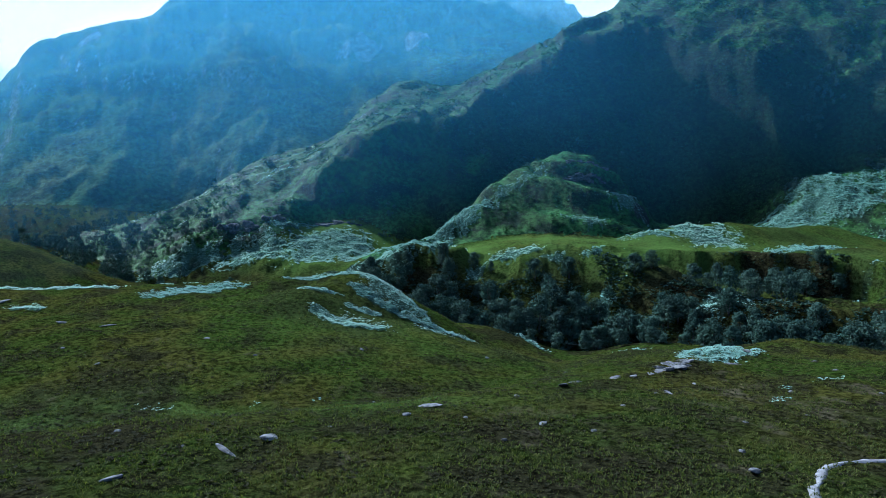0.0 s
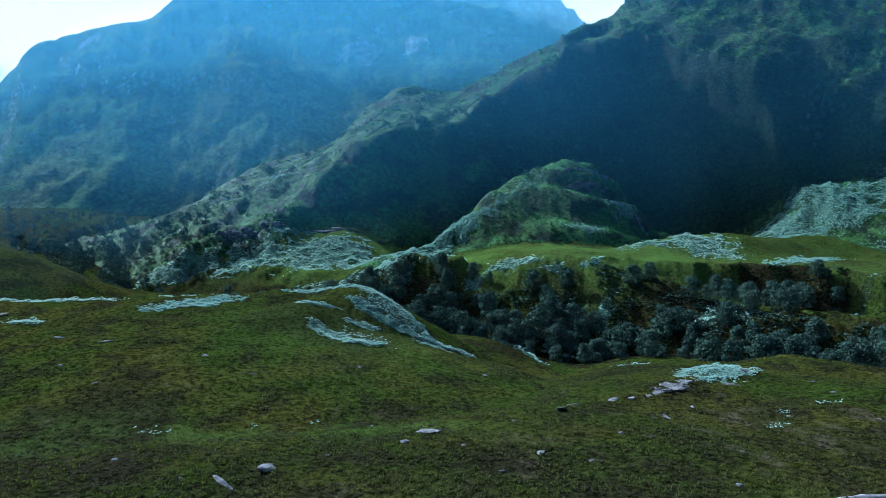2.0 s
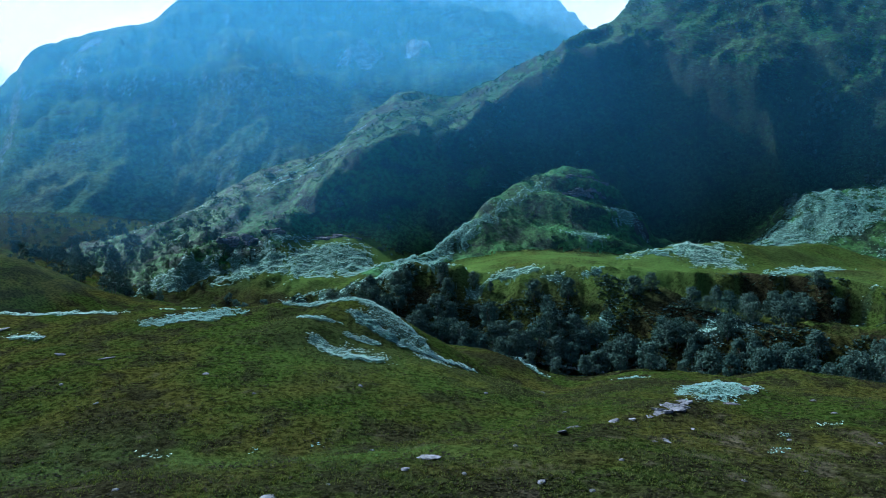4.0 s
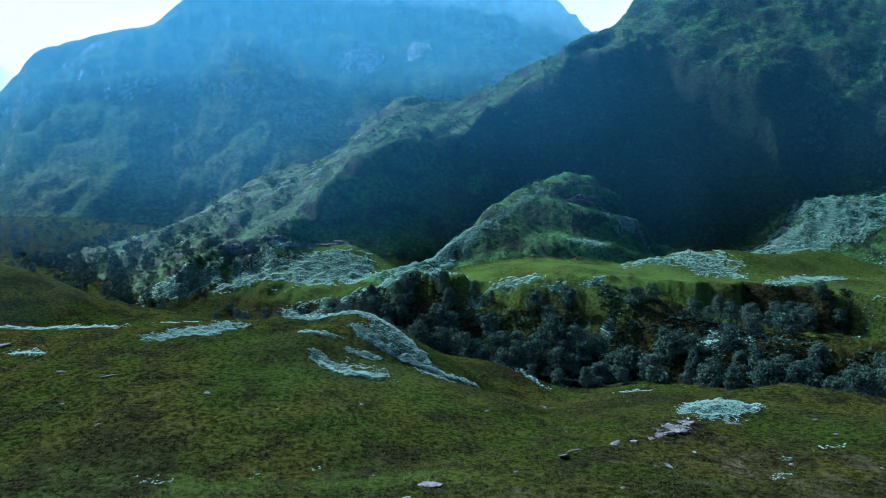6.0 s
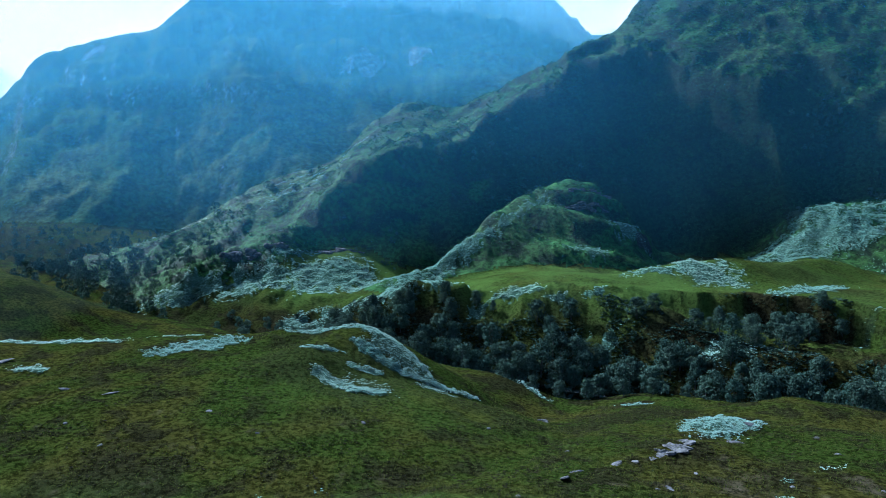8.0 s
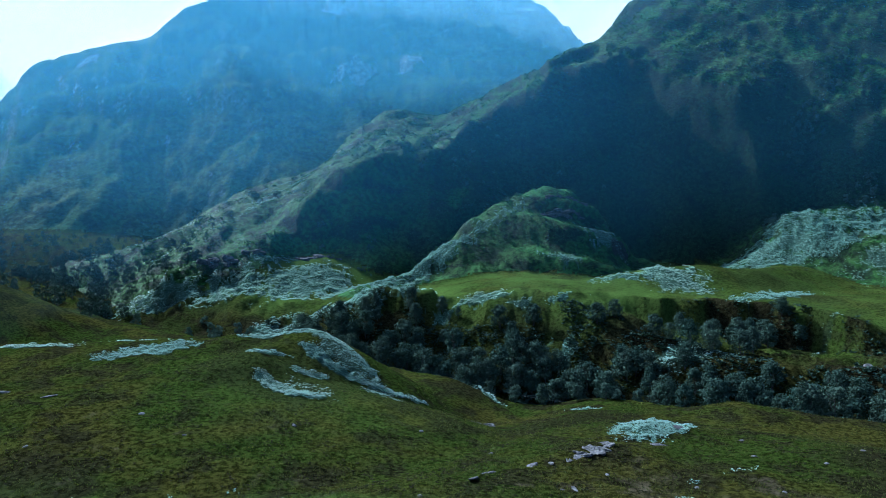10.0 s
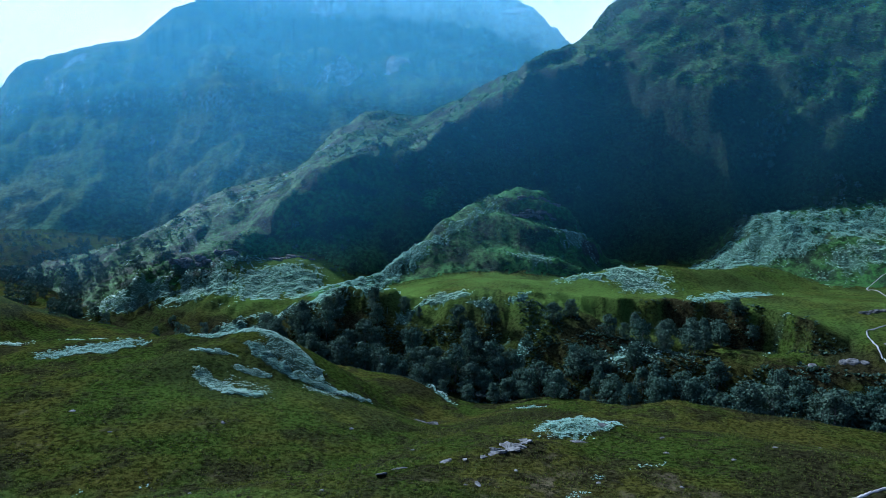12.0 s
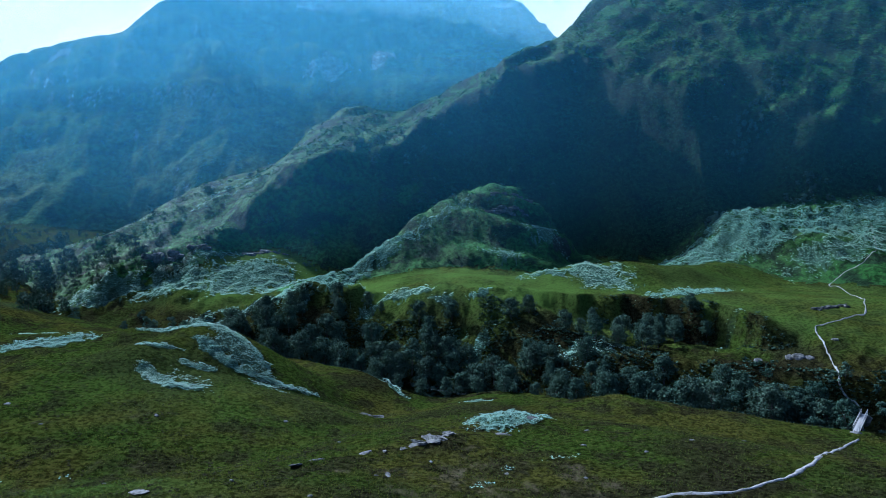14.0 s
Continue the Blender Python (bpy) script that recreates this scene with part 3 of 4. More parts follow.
# lighter copy of the birch leaf, with the light on small trees painted in
SUNLIT_LEAF = leaf_material("sunlit_birch_leaf", (0.078, 0.124, 0.100), (0.032, 0.054, 0.044), 0.85, 0.03, 0.1)
SCRUB = leaf_material("tussock_leaf", (0.044, 0.100, 0.034), (0.018, 0.042, 0.016), 0.8, 0.1, 0.25)
BLADE = leaf_material("grass_blade", (0.095, 0.098, 0.020), (0.016, 0.030, 0.006), 0.7, 0.1, 0.3)
TWIG = leaf_material("heather_sprig", (0.050, 0.040, 0.018), (0.018, 0.018, 0.008), 0.9, 0.05, 0.2)
BARK = bark_material()
PALE_ROCK = stone_material("pale_rock", (0.15, 0.148, 0.142), (0.05, 0.05, 0.048))
DARK_ROCK = stone_material("dark_rock", (0.10, 0.10, 0.095), (0.035, 0.038, 0.034))
GREY_ROCK = stone_material("grey_rock", (0.15, 0.148, 0.142), (0.055, 0.055, 0.052))


# ---- leaves by the thousand ----
def scatter_quads(centre, along, across):
    """Four-cornered leaves from numpy rows of centres and half axes."""
    v = np.stack([centre - along, centre + 0.15 * along - across, centre + along, centre + 0.15 * along + across], axis=1).reshape(-1, 3)
    return v, np.arange(len(v)).reshape(-1, 4)


def directions(rng, count, flat=0.0):
    d = rng.normal(size=(count, 3))
    d[:, 2] *= 1 - flat
    return d / np.linalg.norm(d, axis=1)[:, None]


def leaf_mesh(name, v, f, mat, parent=None):
    ob = sheet(name, v, f, mat)
    ob.data.polygons.foreach_set("use_smooth", np.zeros(len(f), dtype=bool))
    ob.parent = parent
    return ob


def tree(seed, height, spread, clumps, leaves, leaf, stems=1, name="tree", low=0.2, foliage=None):
    """A birch or alder: tapered stems with limbs, and a crown of leaf sprays in uneven clumps."""
    rng = np.random.RandomState(seed)
    root = new(name)
    bm = bmesh.new()
    tips = []
    for s in range(stems):
        lean = Vector((rng.uniform(-0.18, 0.18), rng.uniform(-0.18, 0.18), 1)) * height * 0.8
        foot = Vector((rng.uniform(-0.3, 0.3) * (stems > 1), rng.uniform(-0.3, 0.3) * (stems > 1), -0.4))
        line = [foot + lean * t + Vector((rng.normal(), rng.normal(), 0)) * 0.10 * height * 0.2 * t for t in (0, 0.25, 0.5, 0.75, 1)]
        thick = 0.020 * height / stems ** 0.5
        tube(bm, line, [thick * w for w in (1.25, 1.0, 0.75, 0.45, 0.12)], 5)
        for k in range(7 if height > 7 else 4):
            t = rng.uniform(0.25, 0.95)
            start = line[0].lerp(line[-1], t)
            a = rng.uniform(0, 2 * math.pi)
            reach = spread * rng.uniform(0.5, 0.9) * (1.1 - 0.6 * t)
            end = start + Vector((math.cos(a) * reach, math.sin(a) * reach, rng.uniform(0.1, 0.5) * reach + 0.05 * height))
            tube(bm, [start, start.lerp(end, 0.5) + Vector((0, 0, 0.08 * reach)), end], [thick * 0.4, thick * 0.26, thick * 0.08], 3)
            tips.append(end)
    part("trunk", bm, BARK, root)
    centres = []
    for k in range(clumps):
        a, h = rng.uniform(0, 2 * np.pi), rng.uniform(low, 1.0)
        bulge = math.sqrt(max(0.05, math.sin(math.pi * min(0.98, 0.12 + 0.86 * h))))
        r = spread * bulge * rng.uniform(0.35, 1.0)
        centres.append((r * math.cos(a), r * math.sin(a), height * h * 0.93))
    centres = np.array(centres + [tuple(t) for t in tips[:max(0, clumps // 5)]])
    per = leaves // len(centres)
    size = rng.uniform(0.10, 0.21, len(centres))[:, None] * (height + spread) * 0.72
    off = directions(rng, per * len(centres)).reshape(len(centres), per, 3) * (rng.uniform(0.15, 1.0, (len(centres), per, 1)) ** 0.5)
    c = (centres[:, None, :] + off * size[:, None, :] * np.array([1, 1, 0.75])).reshape(-1, 3)
    out = off.reshape(-1, 3) + 0.55 * directions(rng, len(c)) + 0.5 * (c - np.array([0, 0, 0.45 * height])) / (height + spread) + np.array([0, 0, 0.25])
    d = np.cross(out, directions(rng, len(c)))
    d /= np.linalg.norm(d, axis=1)[:, None] + 1e-6
    e = np.cross(out, d)
    e /= np.linalg.norm(e, axis=1)[:, None] + 1e-6
    q = leaf * rng.uniform(0.6, 1.3, len(c))[:, None]
    c[:, 2] = np.maximum(c[:, 2], 0.15)
    leaf_mesh("crown", *scatter_quads(c, d * q, e * q * 0.55), foliage or LEAF, root)
    return root


def plant(models, x, y, size, rng, label, category, group):
    m = models[rng.randint(len(models))]
    ob = copy_thing(m, Matrix.Translation((x, y, ground_z(x, y) - 0.1)) @ Matrix.Rotation(rng.uniform(0, 6.28), 4, "Z") @ Matrix.Diagonal((size * rng.uniform(0.9, 1.15), size * rng.uniform(0.9, 1.15), size, 1)))
    return tagged(ob, label, category, group)


def river_point(u, away):
    """A point on the stream at x = u, moved away from it onto the far bank."""
    for (ax, ay, az), (bx, by, bz) in zip(RIVER, RIVER[1:]):
        if ax <= u <= bx:
            t, length = (u - ax) / (bx - ax), math.hypot(bx - ax, by - ay)
            return u - away * (by - ay) / length, ay + t * (by - ay) + away * (bx - ax) / length
    return u, 0.0


def far_wood(models, places, rng):
    """A wood too far off to tell its trees apart: crowns and thin stems, joined into one mesh."""
    crowns = []
    for m in models:
        mesh = next(o.data for o in m.children if o.name.startswith("crown"))
        v = np.empty(3 * len(mesh.vertices))
        mesh.vertices.foreach_get("co", v)
        crowns.append(v.reshape(-1, 4, 3)[::2].reshape(-1, 3))
    x, y, size = (np.array(c) for c in zip(*places))
    z = land(x, y)[0]
    leaves, stems = [], []
    for px, py, pz, k in zip(x, y, z, size):
        a = rng.uniform(0, 6.28)
        turn = np.array([[math.cos(a), math.sin(a), 0], [-math.sin(a), math.cos(a), 0], [0, 0, 1]])
        leaves.append(k * crowns[rng.randint(len(crowns))] @ turn + (px, py, pz - 0.1))
        foot, top = 0.11 * k, 0.03 * k
        for i in range(4):
            c, d = 1.571 * i, 1.571 * (i + 1)
            stems.append([(px + r * math.cos(e), py + r * math.sin(e), pz + h) for r, e, h in ((foot, c, -0.3), (foot, d, -0.3), (top, d, 4.5 * k), (top, c, 4.5 * k))])
    v = np.concatenate(leaves + [np.array(stems).reshape(-1, 3)])
    ob = leaf_mesh("far_wood", v, np.arange(len(v)).reshape(-1, 4), LEAF)
    ob.data.materials.append(BARK)
    ob.data.polygons.foreach_set("material_index", (np.arange(len(v) // 4) >= len(v) // 4 - len(stems)).astype(np.int32))
    return tagged(ob, "distant birch wood filling the side glen", "wood", kind="stuff")


def woods():
    rng = np.random.RandomState(11)
    big = [tree(20 + i, 1.0 * h, s, 34, 2100, 0.28, st) for i, (h, s, st) in enumerate(((10, 2.9, 1), (9, 3.3, 2), (10.5, 2.5, 1), (8, 3.0, 3), (9.5, 3.1, 2)))]
    small = [tree(40 + i, h, s, 20, 620, 0.33, 2, foliage=SUNLIT_LEAF) for i, (h, s) in enumerate(((6, 2.2), (5, 2.4), (6.5, 1.9), (5.5, 2.6)))]
    shrubs = [tree(60 + i, h, s, 12, 300, 0.24, 3, "shrub", 0.05, SHRUB_LEAF) for i, (h, s) in enumerate(((2.6, 1.7), (3.2, 1.6), (2.2, 2.0)))]
    # along the stream, close together
    for k in range(86):
        u = -46 + 178 * (k + rng.uniform(-0.4, 0.4)) / 86
        x, y = river_point(u, rng.uniform(-3, 13))
        plant(big, x, y, rng.uniform(0.75, 1.15), rng, "dark green leafy tree beside the stream in the gorge", "tree", "trees along the stream")
    for k in range(16):
        x, y = river_point(8 + 60 * (k + rng.uniform(-0.4, 0.4)) / 16, rng.uniform(-6, -1))
        plant(big if k % 2 else small, x, y, rng.uniform(0.45, 0.7), rng, "dark green leafy tree beside the stream in the gorge", "tree", "trees along the stream")
    # on the bank above it, standing apart
    for x, y, size in ((96, 204, 0.85), (105, 206, 1.0), (113, 205, 0.95), (76, 198, 0.9), (87, 206, 0.85), (82, 201, 0.6), (41, 212, 0.95),
                       (60, 204, 0.9), (30, 213, 1.0), (66, 206, 0.7), (118, 204, 0.7), (2, 222, 0.8), (98, 187, 0.9), (104, 193, 0.8), (111, 198, 0.8), (91, 190, 0.85), (121, 199, 0.6), (84, 190, 0.9), (101, 199, 0.9), (108, 203, 0.9), (93, 198, 0.8)):
        plant(big, x, y, size, rng, "rounded tree with shaded foliage on the steep bank", "tree", "trees on the bank")
    for k in range(14):
        x, y = river_point(-24 + 66 * rng.uniform(), rng.uniform(12, 30))
        plant(big if k % 3 else small, x, y, rng.uniform(0.4, 0.75), rng, "rounded tree with shaded foliage on the steep bank", "tree", "trees on the bank")
    for k in range(34):
        x, y = river_point(104 + 72 * rng.uniform(), rng.uniform(-2, 15))
        plant(small, x, y, rng.uniform(0.4, 0.75), rng, "low bushy tree beside the stream", "tree", "trees along the stream")
    # the wood in the side valley
    places = [(*river_point(-228 + 112 * rng.uniform(), rng.normal() * 17 + 6), rng.uniform(0.75, 1.35)) for k in range(190)]
    places += [(rng.uniform(-340, -165), rng.uniform(372, 470), rng.uniform(0.4, 0.95)) for k in range(110)]
    far_wood(small, places, rng)
    for k in range(16):
        x, y = river_point(-96 + 58 * (k + rng.uniform(-0.3, 0.3)) / 16, rng.uniform(2, 16))
        plant(small, x, y, rng.uniform(0.6, 1.0), rng, "small birch tree behind the grassy crest", "tree", "trees along the stream")
    # companies of trees on the dark face, coloured pale as the sun lights them
    for cx, cy, wide, count in ((209, 360, 7, 22), (202, 354, 5, 10), (229, 329, 6, 16), (181, 336, 4, 7), (255, 388, 9, 18), (232, 372, 6, 10), (196, 420, 10, 12), (120, 424, 8, 8)):
        for k in range(count):
            x, y = cx + wide * rng.normal() * 0.8, cy + wide * rng.normal() * 0.5
            plant(small, x, y, rng.uniform(0.45, 0.8), rng, "pale leafy birch clinging to the steep dark face", "tree", "birches on the steep face")
    # scrub on the slopes, in loose companies
    for cx, cy, wide, count in ((30, 385, 22, 26), (-3, 372, 22, 22), (60, 372, 14, 14), (-55, 380, 18, 8),
                                (-105, 384, 8, 4), (190, 385, 24, 20), (-150, 350, 24, 16), (-215, 415, 30, 34), (-170, 410, 26, 26), (-265, 400, 26, 26), (60, 345, 10, 7), (-30, 330, 16, 8), (250, 380, 26, 22)):
        for k in range(count):
            x, y = cx + wide * rng.normal() * 1.2, cy + wide * rng.normal() * 0.6
            plant(shrubs, x, y, rng.uniform(0.5, 1.35), rng, "small shrub on the steep hillside", "shrub", "scrub on the hillside")
    for m in big + small + shrubs:
        for o in (*m.children, m):
            bpy.data.objects.remove(o)


woods()


# ---- bracken, grass and heather ----
def drifts(name, x, y, rng, blades, length, width, mat, label, rise, category, mound=0.0, rug=1.0):
    """Plants at x, y, each a rosette of arching blades."""
    z = land(x, y)[0] + mound * np.clip(fbm(x, y, 3.0 * rug, 2, 1) + 0.15, 0, 1)
    n = len(x)
    a = rng.uniform(0, 2 * np.pi, (n, blades))
    tilt = rise * rng.uniform(0.5, 1.4, (n, blades))
    size = (length * rng.uniform(0.6, 1.35, (n, 1)) * rng.uniform(0.7, 1.2, (n, blades)))
    d = np.stack([np.cos(a) * np.cos(tilt), np.sin(a) * np.cos(tilt), np.sin(tilt)], axis=-1) * size[..., None]
    side = np.stack([-np.sin(a), np.cos(a), rng.uniform(-0.5, 0.5, (n, blades))], axis=-1) * (width * size / length)[..., None]
    root = np.stack([x, y, z], axis=-1)[:, None, :]
    mid = root + d * 0.6
    tip = root + d * np.array([1.05, 1.05, 0.86])
    v = np.stack([np.broadcast_to(root, d.shape) - 0.25 * side, mid - side, tip, mid + side], axis=2).reshape(-1, 3)
    ob = leaf_mesh(name, v, np.arange(len(v)).reshape(-1, 4), mat)
    return tagged(ob, label, category, kind="stuff")


def vegetation():
    rng = np.random.RandomState(5)
    for bx, by, along, across, turn, dense in BRACKEN:
        near = by < 175
        count = int(3.0 * along * across * (40.0 if near else 11.5) * dense)
        u, w = rng.uniform(-1.2, 1.2, count) * along, rng.uniform(-1.2, 1.2, count) * across
        c, s = math.cos(radians(turn)), math.sin(radians(turn))
        x, y = bx + u * c - w * s, by + u * s + w * c
        keep = rng.uniform(size=count) < bracken_cover(x, y)
        drifts("bracken", x[keep], y[keep], rng, 4, 0.24 if near else 0.42, 0.065 if near else 0.12, FROND, "pale silvery bracken in a thick drift on the slope", 0.42, "bracken", 0.5 if near else 1.2, 0.7 if near else 1.3)
    # low scrub and tussocks over the hillside and the knoll
    x, y = rng.uniform(-170, 340, 50000), rng.uniform(270, 520, 50000)
    z, kind, _ = land(x, y)
    keep = ((kind == 1) | (kind == 2)) & (fbm(x, y, 22, 4, 1) + 0.5 * fbm(x, y, 6, 2, 5) > 0.02)
    drifts("hillside_scrub", x[keep], y[keep], rng, 5, 0.95, 0.26, SCRUB, "low scrub and tussocks on the steep hillside", 0.6, "scrub")
    # undergrowth between the trees of the gorge
    x, y = rng.uniform(-60, 185, 60000), rng.uniform(120, 262, 60000)
    z, kind, sd = land(x, y)
    keep = (kind == 0) & (sd > -5) & ((sd < np.where(x > 95, 18, np.where(x < 50, 24, 34))) | ((x > 92) & (x < 138) & (np.abs(sd + 8 * fbm(x, y, 24, 3, 2) - 48.5) < 3.5))) & (fbm(x, y, 10, 3, 2) > -0.12)
    drifts("undergrowth", x[keep], y[keep], rng, 5, 0.8, 0.24, LEAF, "dark green bushes and ferns between the trees of the gorge", 0.7, "undergrowth", 0.8, 1.5)
    # moor grass and heather, thickest where the camera passes nearest
    def fan(count, near, far):
        r = near * (far / near) ** rng.uniform(size=count)
        a = rng.uniform(-0.80, 0.80, count)
        return CENTRE[0] + r * np.sin(a), CENTRE[1] + r * np.cos(a)
    x, y = fan(56000, 50, 175)
    grassy = fbm(x, y, 7, 3, 1) + 0.5 * fbm(x, y, 1.8, 2, 4) > -0.25
    drifts("moor_grass", x[grassy], y[grassy], rng, 4, 0.34, 0.035, BLADE, "rough green and straw-coloured moor grass", 0.95, "grass")
    x, y = fan(26000, 50, 185)
    woody = fbm(x, y, 9, 3, 6) + 0.6 * fbm(x, y, 2.2, 2, 3) > 0.12
    drifts("heather", x[woody], y[woody], rng, 6, 0.26, 0.09, TWIG, "dark brown heather in low clumps on the moor", 0.55, "heather")


vegetation()


# ---- rocks ----
def rock(bm, seed, size, at=(0, 0, 0), detail=2, sharp=0.35, turn=0.0):
    """One weathered lump of stone, size = half axes."""
    spin = Euler((0.25 * math.sin(seed * 1.7), 0.25 * math.cos(seed * 2.3), radians(turn))).to_matrix()
    made = bmesh.ops.create_icosphere(bm, subdivisions=detail, radius=1.0)["verts"]
    shift = Vector((seed * 3.17, seed * 1.3, -seed * 2.1))
    for v in made:
        p = v.co.copy()
        k = 1 + sharp * noise.noise(p * 1.1 + shift) + 0.5 * sharp * noise.noise(p * 2.7 + shift) + 0.3 * sharp * noise.noise(p * 6.1 + shift)
        q = Vector((max(-1.1, min(1.05, p.x * k)), max(-1.0, min(1.1, p.y * k)), max(-0.75, min(0.8, p.z * k))))
        v.co = spin @ Vector((q.x * size[0], q.y * size[1], q.z * size[2])) + Vector(at)


def boulder(seed, x, y, size, turn, mat, label, name="boulder", category="rock", group="", sink=0.25):
    bm = bmesh.new()
    rock(bm, seed, size, detail=3 if size[0] > 1 else 2)
    ob = part(name, bm, mat)
    gx = (ground_z(x + 0.8, y) - ground_z(x - 0.8, y)) / 1.6
    gy = (ground_z(x, y + 0.8) - ground_z(x, y - 0.8)) / 1.6
    up = Vector((-gx, -gy, 1)).to_track_quat("Z", "Y").to_matrix().to_4x4()
    ob.matrix_world = Matrix.Translation((x, y, ground_z(x, y) - sink * size[2] + 0.05)) @ up @ Matrix.Rotation(radians(turn), 4, "Z")
    return tagged(ob, label, category, group)


def rocks():
    slabs = ((-1.6, 78.4, 2.0, 1.0, 8), (-16.9, 64.6, 1.9, 0.75, 25), (-19.9, 59.6, 1.6, 0.35, 22), (-26.2, 51.4, 0.9, 0.35, 15), (26.8, 55.8, 1.3, 0.5, 5),
             (16.5, 89.2, 1.9, 0.55, 15), (25.5, 96.5, 1.4, 0.6, 12), (18.5, 92.5, 1.4, 0.35, 10), (28.5, 97.8, 1.3, 0.3, 8), (54.9, 116.6, 1.5, 0.8, 30),
             (48.5, 108.5, 1.4, 0.7, 15), (30.0, 86.5, 0.8, 0.4, 5), (-70, 120, 1.3, 0.4, 5), (-92, 133, 3.2, 0.7, 0), (-61, 118.5, 1.4, 0.5, 10))
    for i, (x, y, a, b, turn) in enumerate(slabs):
        boulder(70 + i, x, y, (a, b, 0.22), turn, PALE_ROCK, "flat pale grey slab bared among the grass", "rock_slab", "rock", "bare slabs on the moor", 0.1)
    rng = np.random.RandomState(3)
    for i, (x, y, s) in enumerate(((-4.1, 73.2, 0.55), (10.6, 69.6, 0.5), (15.8, 68.2, 0.4), (28.1, 61.2, 0.42), (28.3, 86.3, 0.4), (9.3, 81.7, 0.4), (-40.2, 111, 0.6),
                                   (2.5, 72, 0.3), (21, 76, 0.3), (33, 71, 0.35), (42, 75, 0.35), (6, 64, 0.3), (-12, 69, 0.3), (-24, 60, 0.3), (-33, 66, 0.35), (-9, 84, 0.35),
                                   (47, 88, 0.4), (36, 93, 0.4), (61, 101, 0.5), (70, 97, 0.45), (58, 86, 0.4), (-14, 112, 0.5), (-30, 104, 0.4), (8, 118, 0.45), (64, 112, 0.6),
                                   (80, 104, 0.5), (95, 117, 0.5), (-52, 98, 0.4), (-62, 106, 0.5), (20, 106, 0.5))):
        boulder(120 + i, x, y, (s * rng.uniform(0.8, 1.3), s * rng.uniform(0.7, 1.1), s * rng.uniform(0.6, 0.9)), rng.uniform(0, 180), GREY_ROCK if i % 3 else PALE_ROCK,
                "small weathered grey stone in the grass", "boulder", "rock", "stones on the moor", 0.45)
    # the ledge that breaks out of the mound
    ledge = new("rock_outcrop")
    ledge.location = (37.5, 102.0, ground_z(37.5, 102.0))
    for i, (x, y, a, b, c) in enumerate(((33.3, 99.4, 1.7, 1.0, 0.55), (34.9, 100.1, 1.5, 1.1, 0.7), (36.2, 100.9, 1.6, 1.0, 0.85), (37.5, 102.0, 1.5, 1.2, 0.9), (38.5, 103.2, 1.3, 1.2, 0.9),
                                         (39.6, 104.2, 1.5, 1.0, 0.7), (31.6, 98.8, 1.1, 0.6, 0.35), (35.4, 101.4, 1.6, 0.9, 0.6), (38.0, 104.6, 1.4, 0.9, 0.6), (33.8, 100.8, 1.2, 0.8, 0.5))):
        bm = bmesh.new()
        rock(bm, 160 + i, (a, b, 0.62 * c), (x - 37.5, y - 102.0, ground_z(x, y) - ledge.location.z - 0.35 * c), 3, 0.75, 35 + 37 * i)
        part("rock", bm, PALE_ROCK, ledge)
    tagged(ledge, "jagged pale rock ledge breaking out of the moor", "rock")
    for i, (x, y, a, b, c) in enumerate(((136, 173, 1.7, 1.4, 1.3), (138.5, 172, 1.5, 1.2, 1.0), (124, 171, 1.3, 1.1, 1.0), (149, 178, 1.2, 1.0, 0.8), (119, 169, 1.0, 0.9, 0.7), (134, 174, 1.1, 1.0, 0.8))):
        boulder(180 + i, x, y, (a, b, c), 20 * i, GREY_ROCK, "large grey boulder on the grassy shelf above the stream", "boulder", "rock", "boulders above the stream")


rocks()


def crag(seed, x, y, length, turn, size, label):
    """A broken band of rock along a slope."""
    rng = np.random.RandomState(seed)
    root = new("rock_outcrop")
    root.location = (x, y, ground_z(x, y))
    for k in range(max(4, int(length / size / 0.8))):
        u, v = rng.uniform(-0.5, 0.5) * length, rng.normal() * 0.6 * size
        px, py = x + u * math.cos(radians(turn)) - v * math.sin(radians(turn)), y + u * math.sin(radians(turn)) + v * math.cos(radians(turn))
        s = size * rng.uniform(0.6, 1.3)
        bm = bmesh.new()
        rock(bm, seed * 7 + k, (1.5 * s, 0.9 * s, 0.75 * s), (px - x, py - y, ground_z(px, py) - root.location.z - 0.2 * s), 3, 0.8, turn + rng.uniform(-25, 25))
        part("rock", bm, DARK_ROCK, root)
    return tagged(root, label, "rock", "crags")


for seed, x, y, length, turn, size, label in (
        
        (33, 160, 200, 16, 12, 0.9, "dark rock band along the edge of the terrace"), (34, -92, 312, 26, 18, 2.0, "dark broken ledge above the bracken slope"),
        (35, -52, 324, 22, 5, 1.6, "dark broken ledge above the bracken slope"), (36, 74, 326, 28, 4, 1.5, "dark ledge across the face of the knoll"),
        (37, 74, 334, 20, 6, 1.1, "dark ledge across the face of the knoll"), (38, 20, 152, 6, -30, 0.9, "small dark rock in a hollow of the moor"),
        (40, -20, 246, 16, 30, 1.0, "rocky hump among bracken above the stream")):
    crag(seed, x, y, length, turn, size, label)


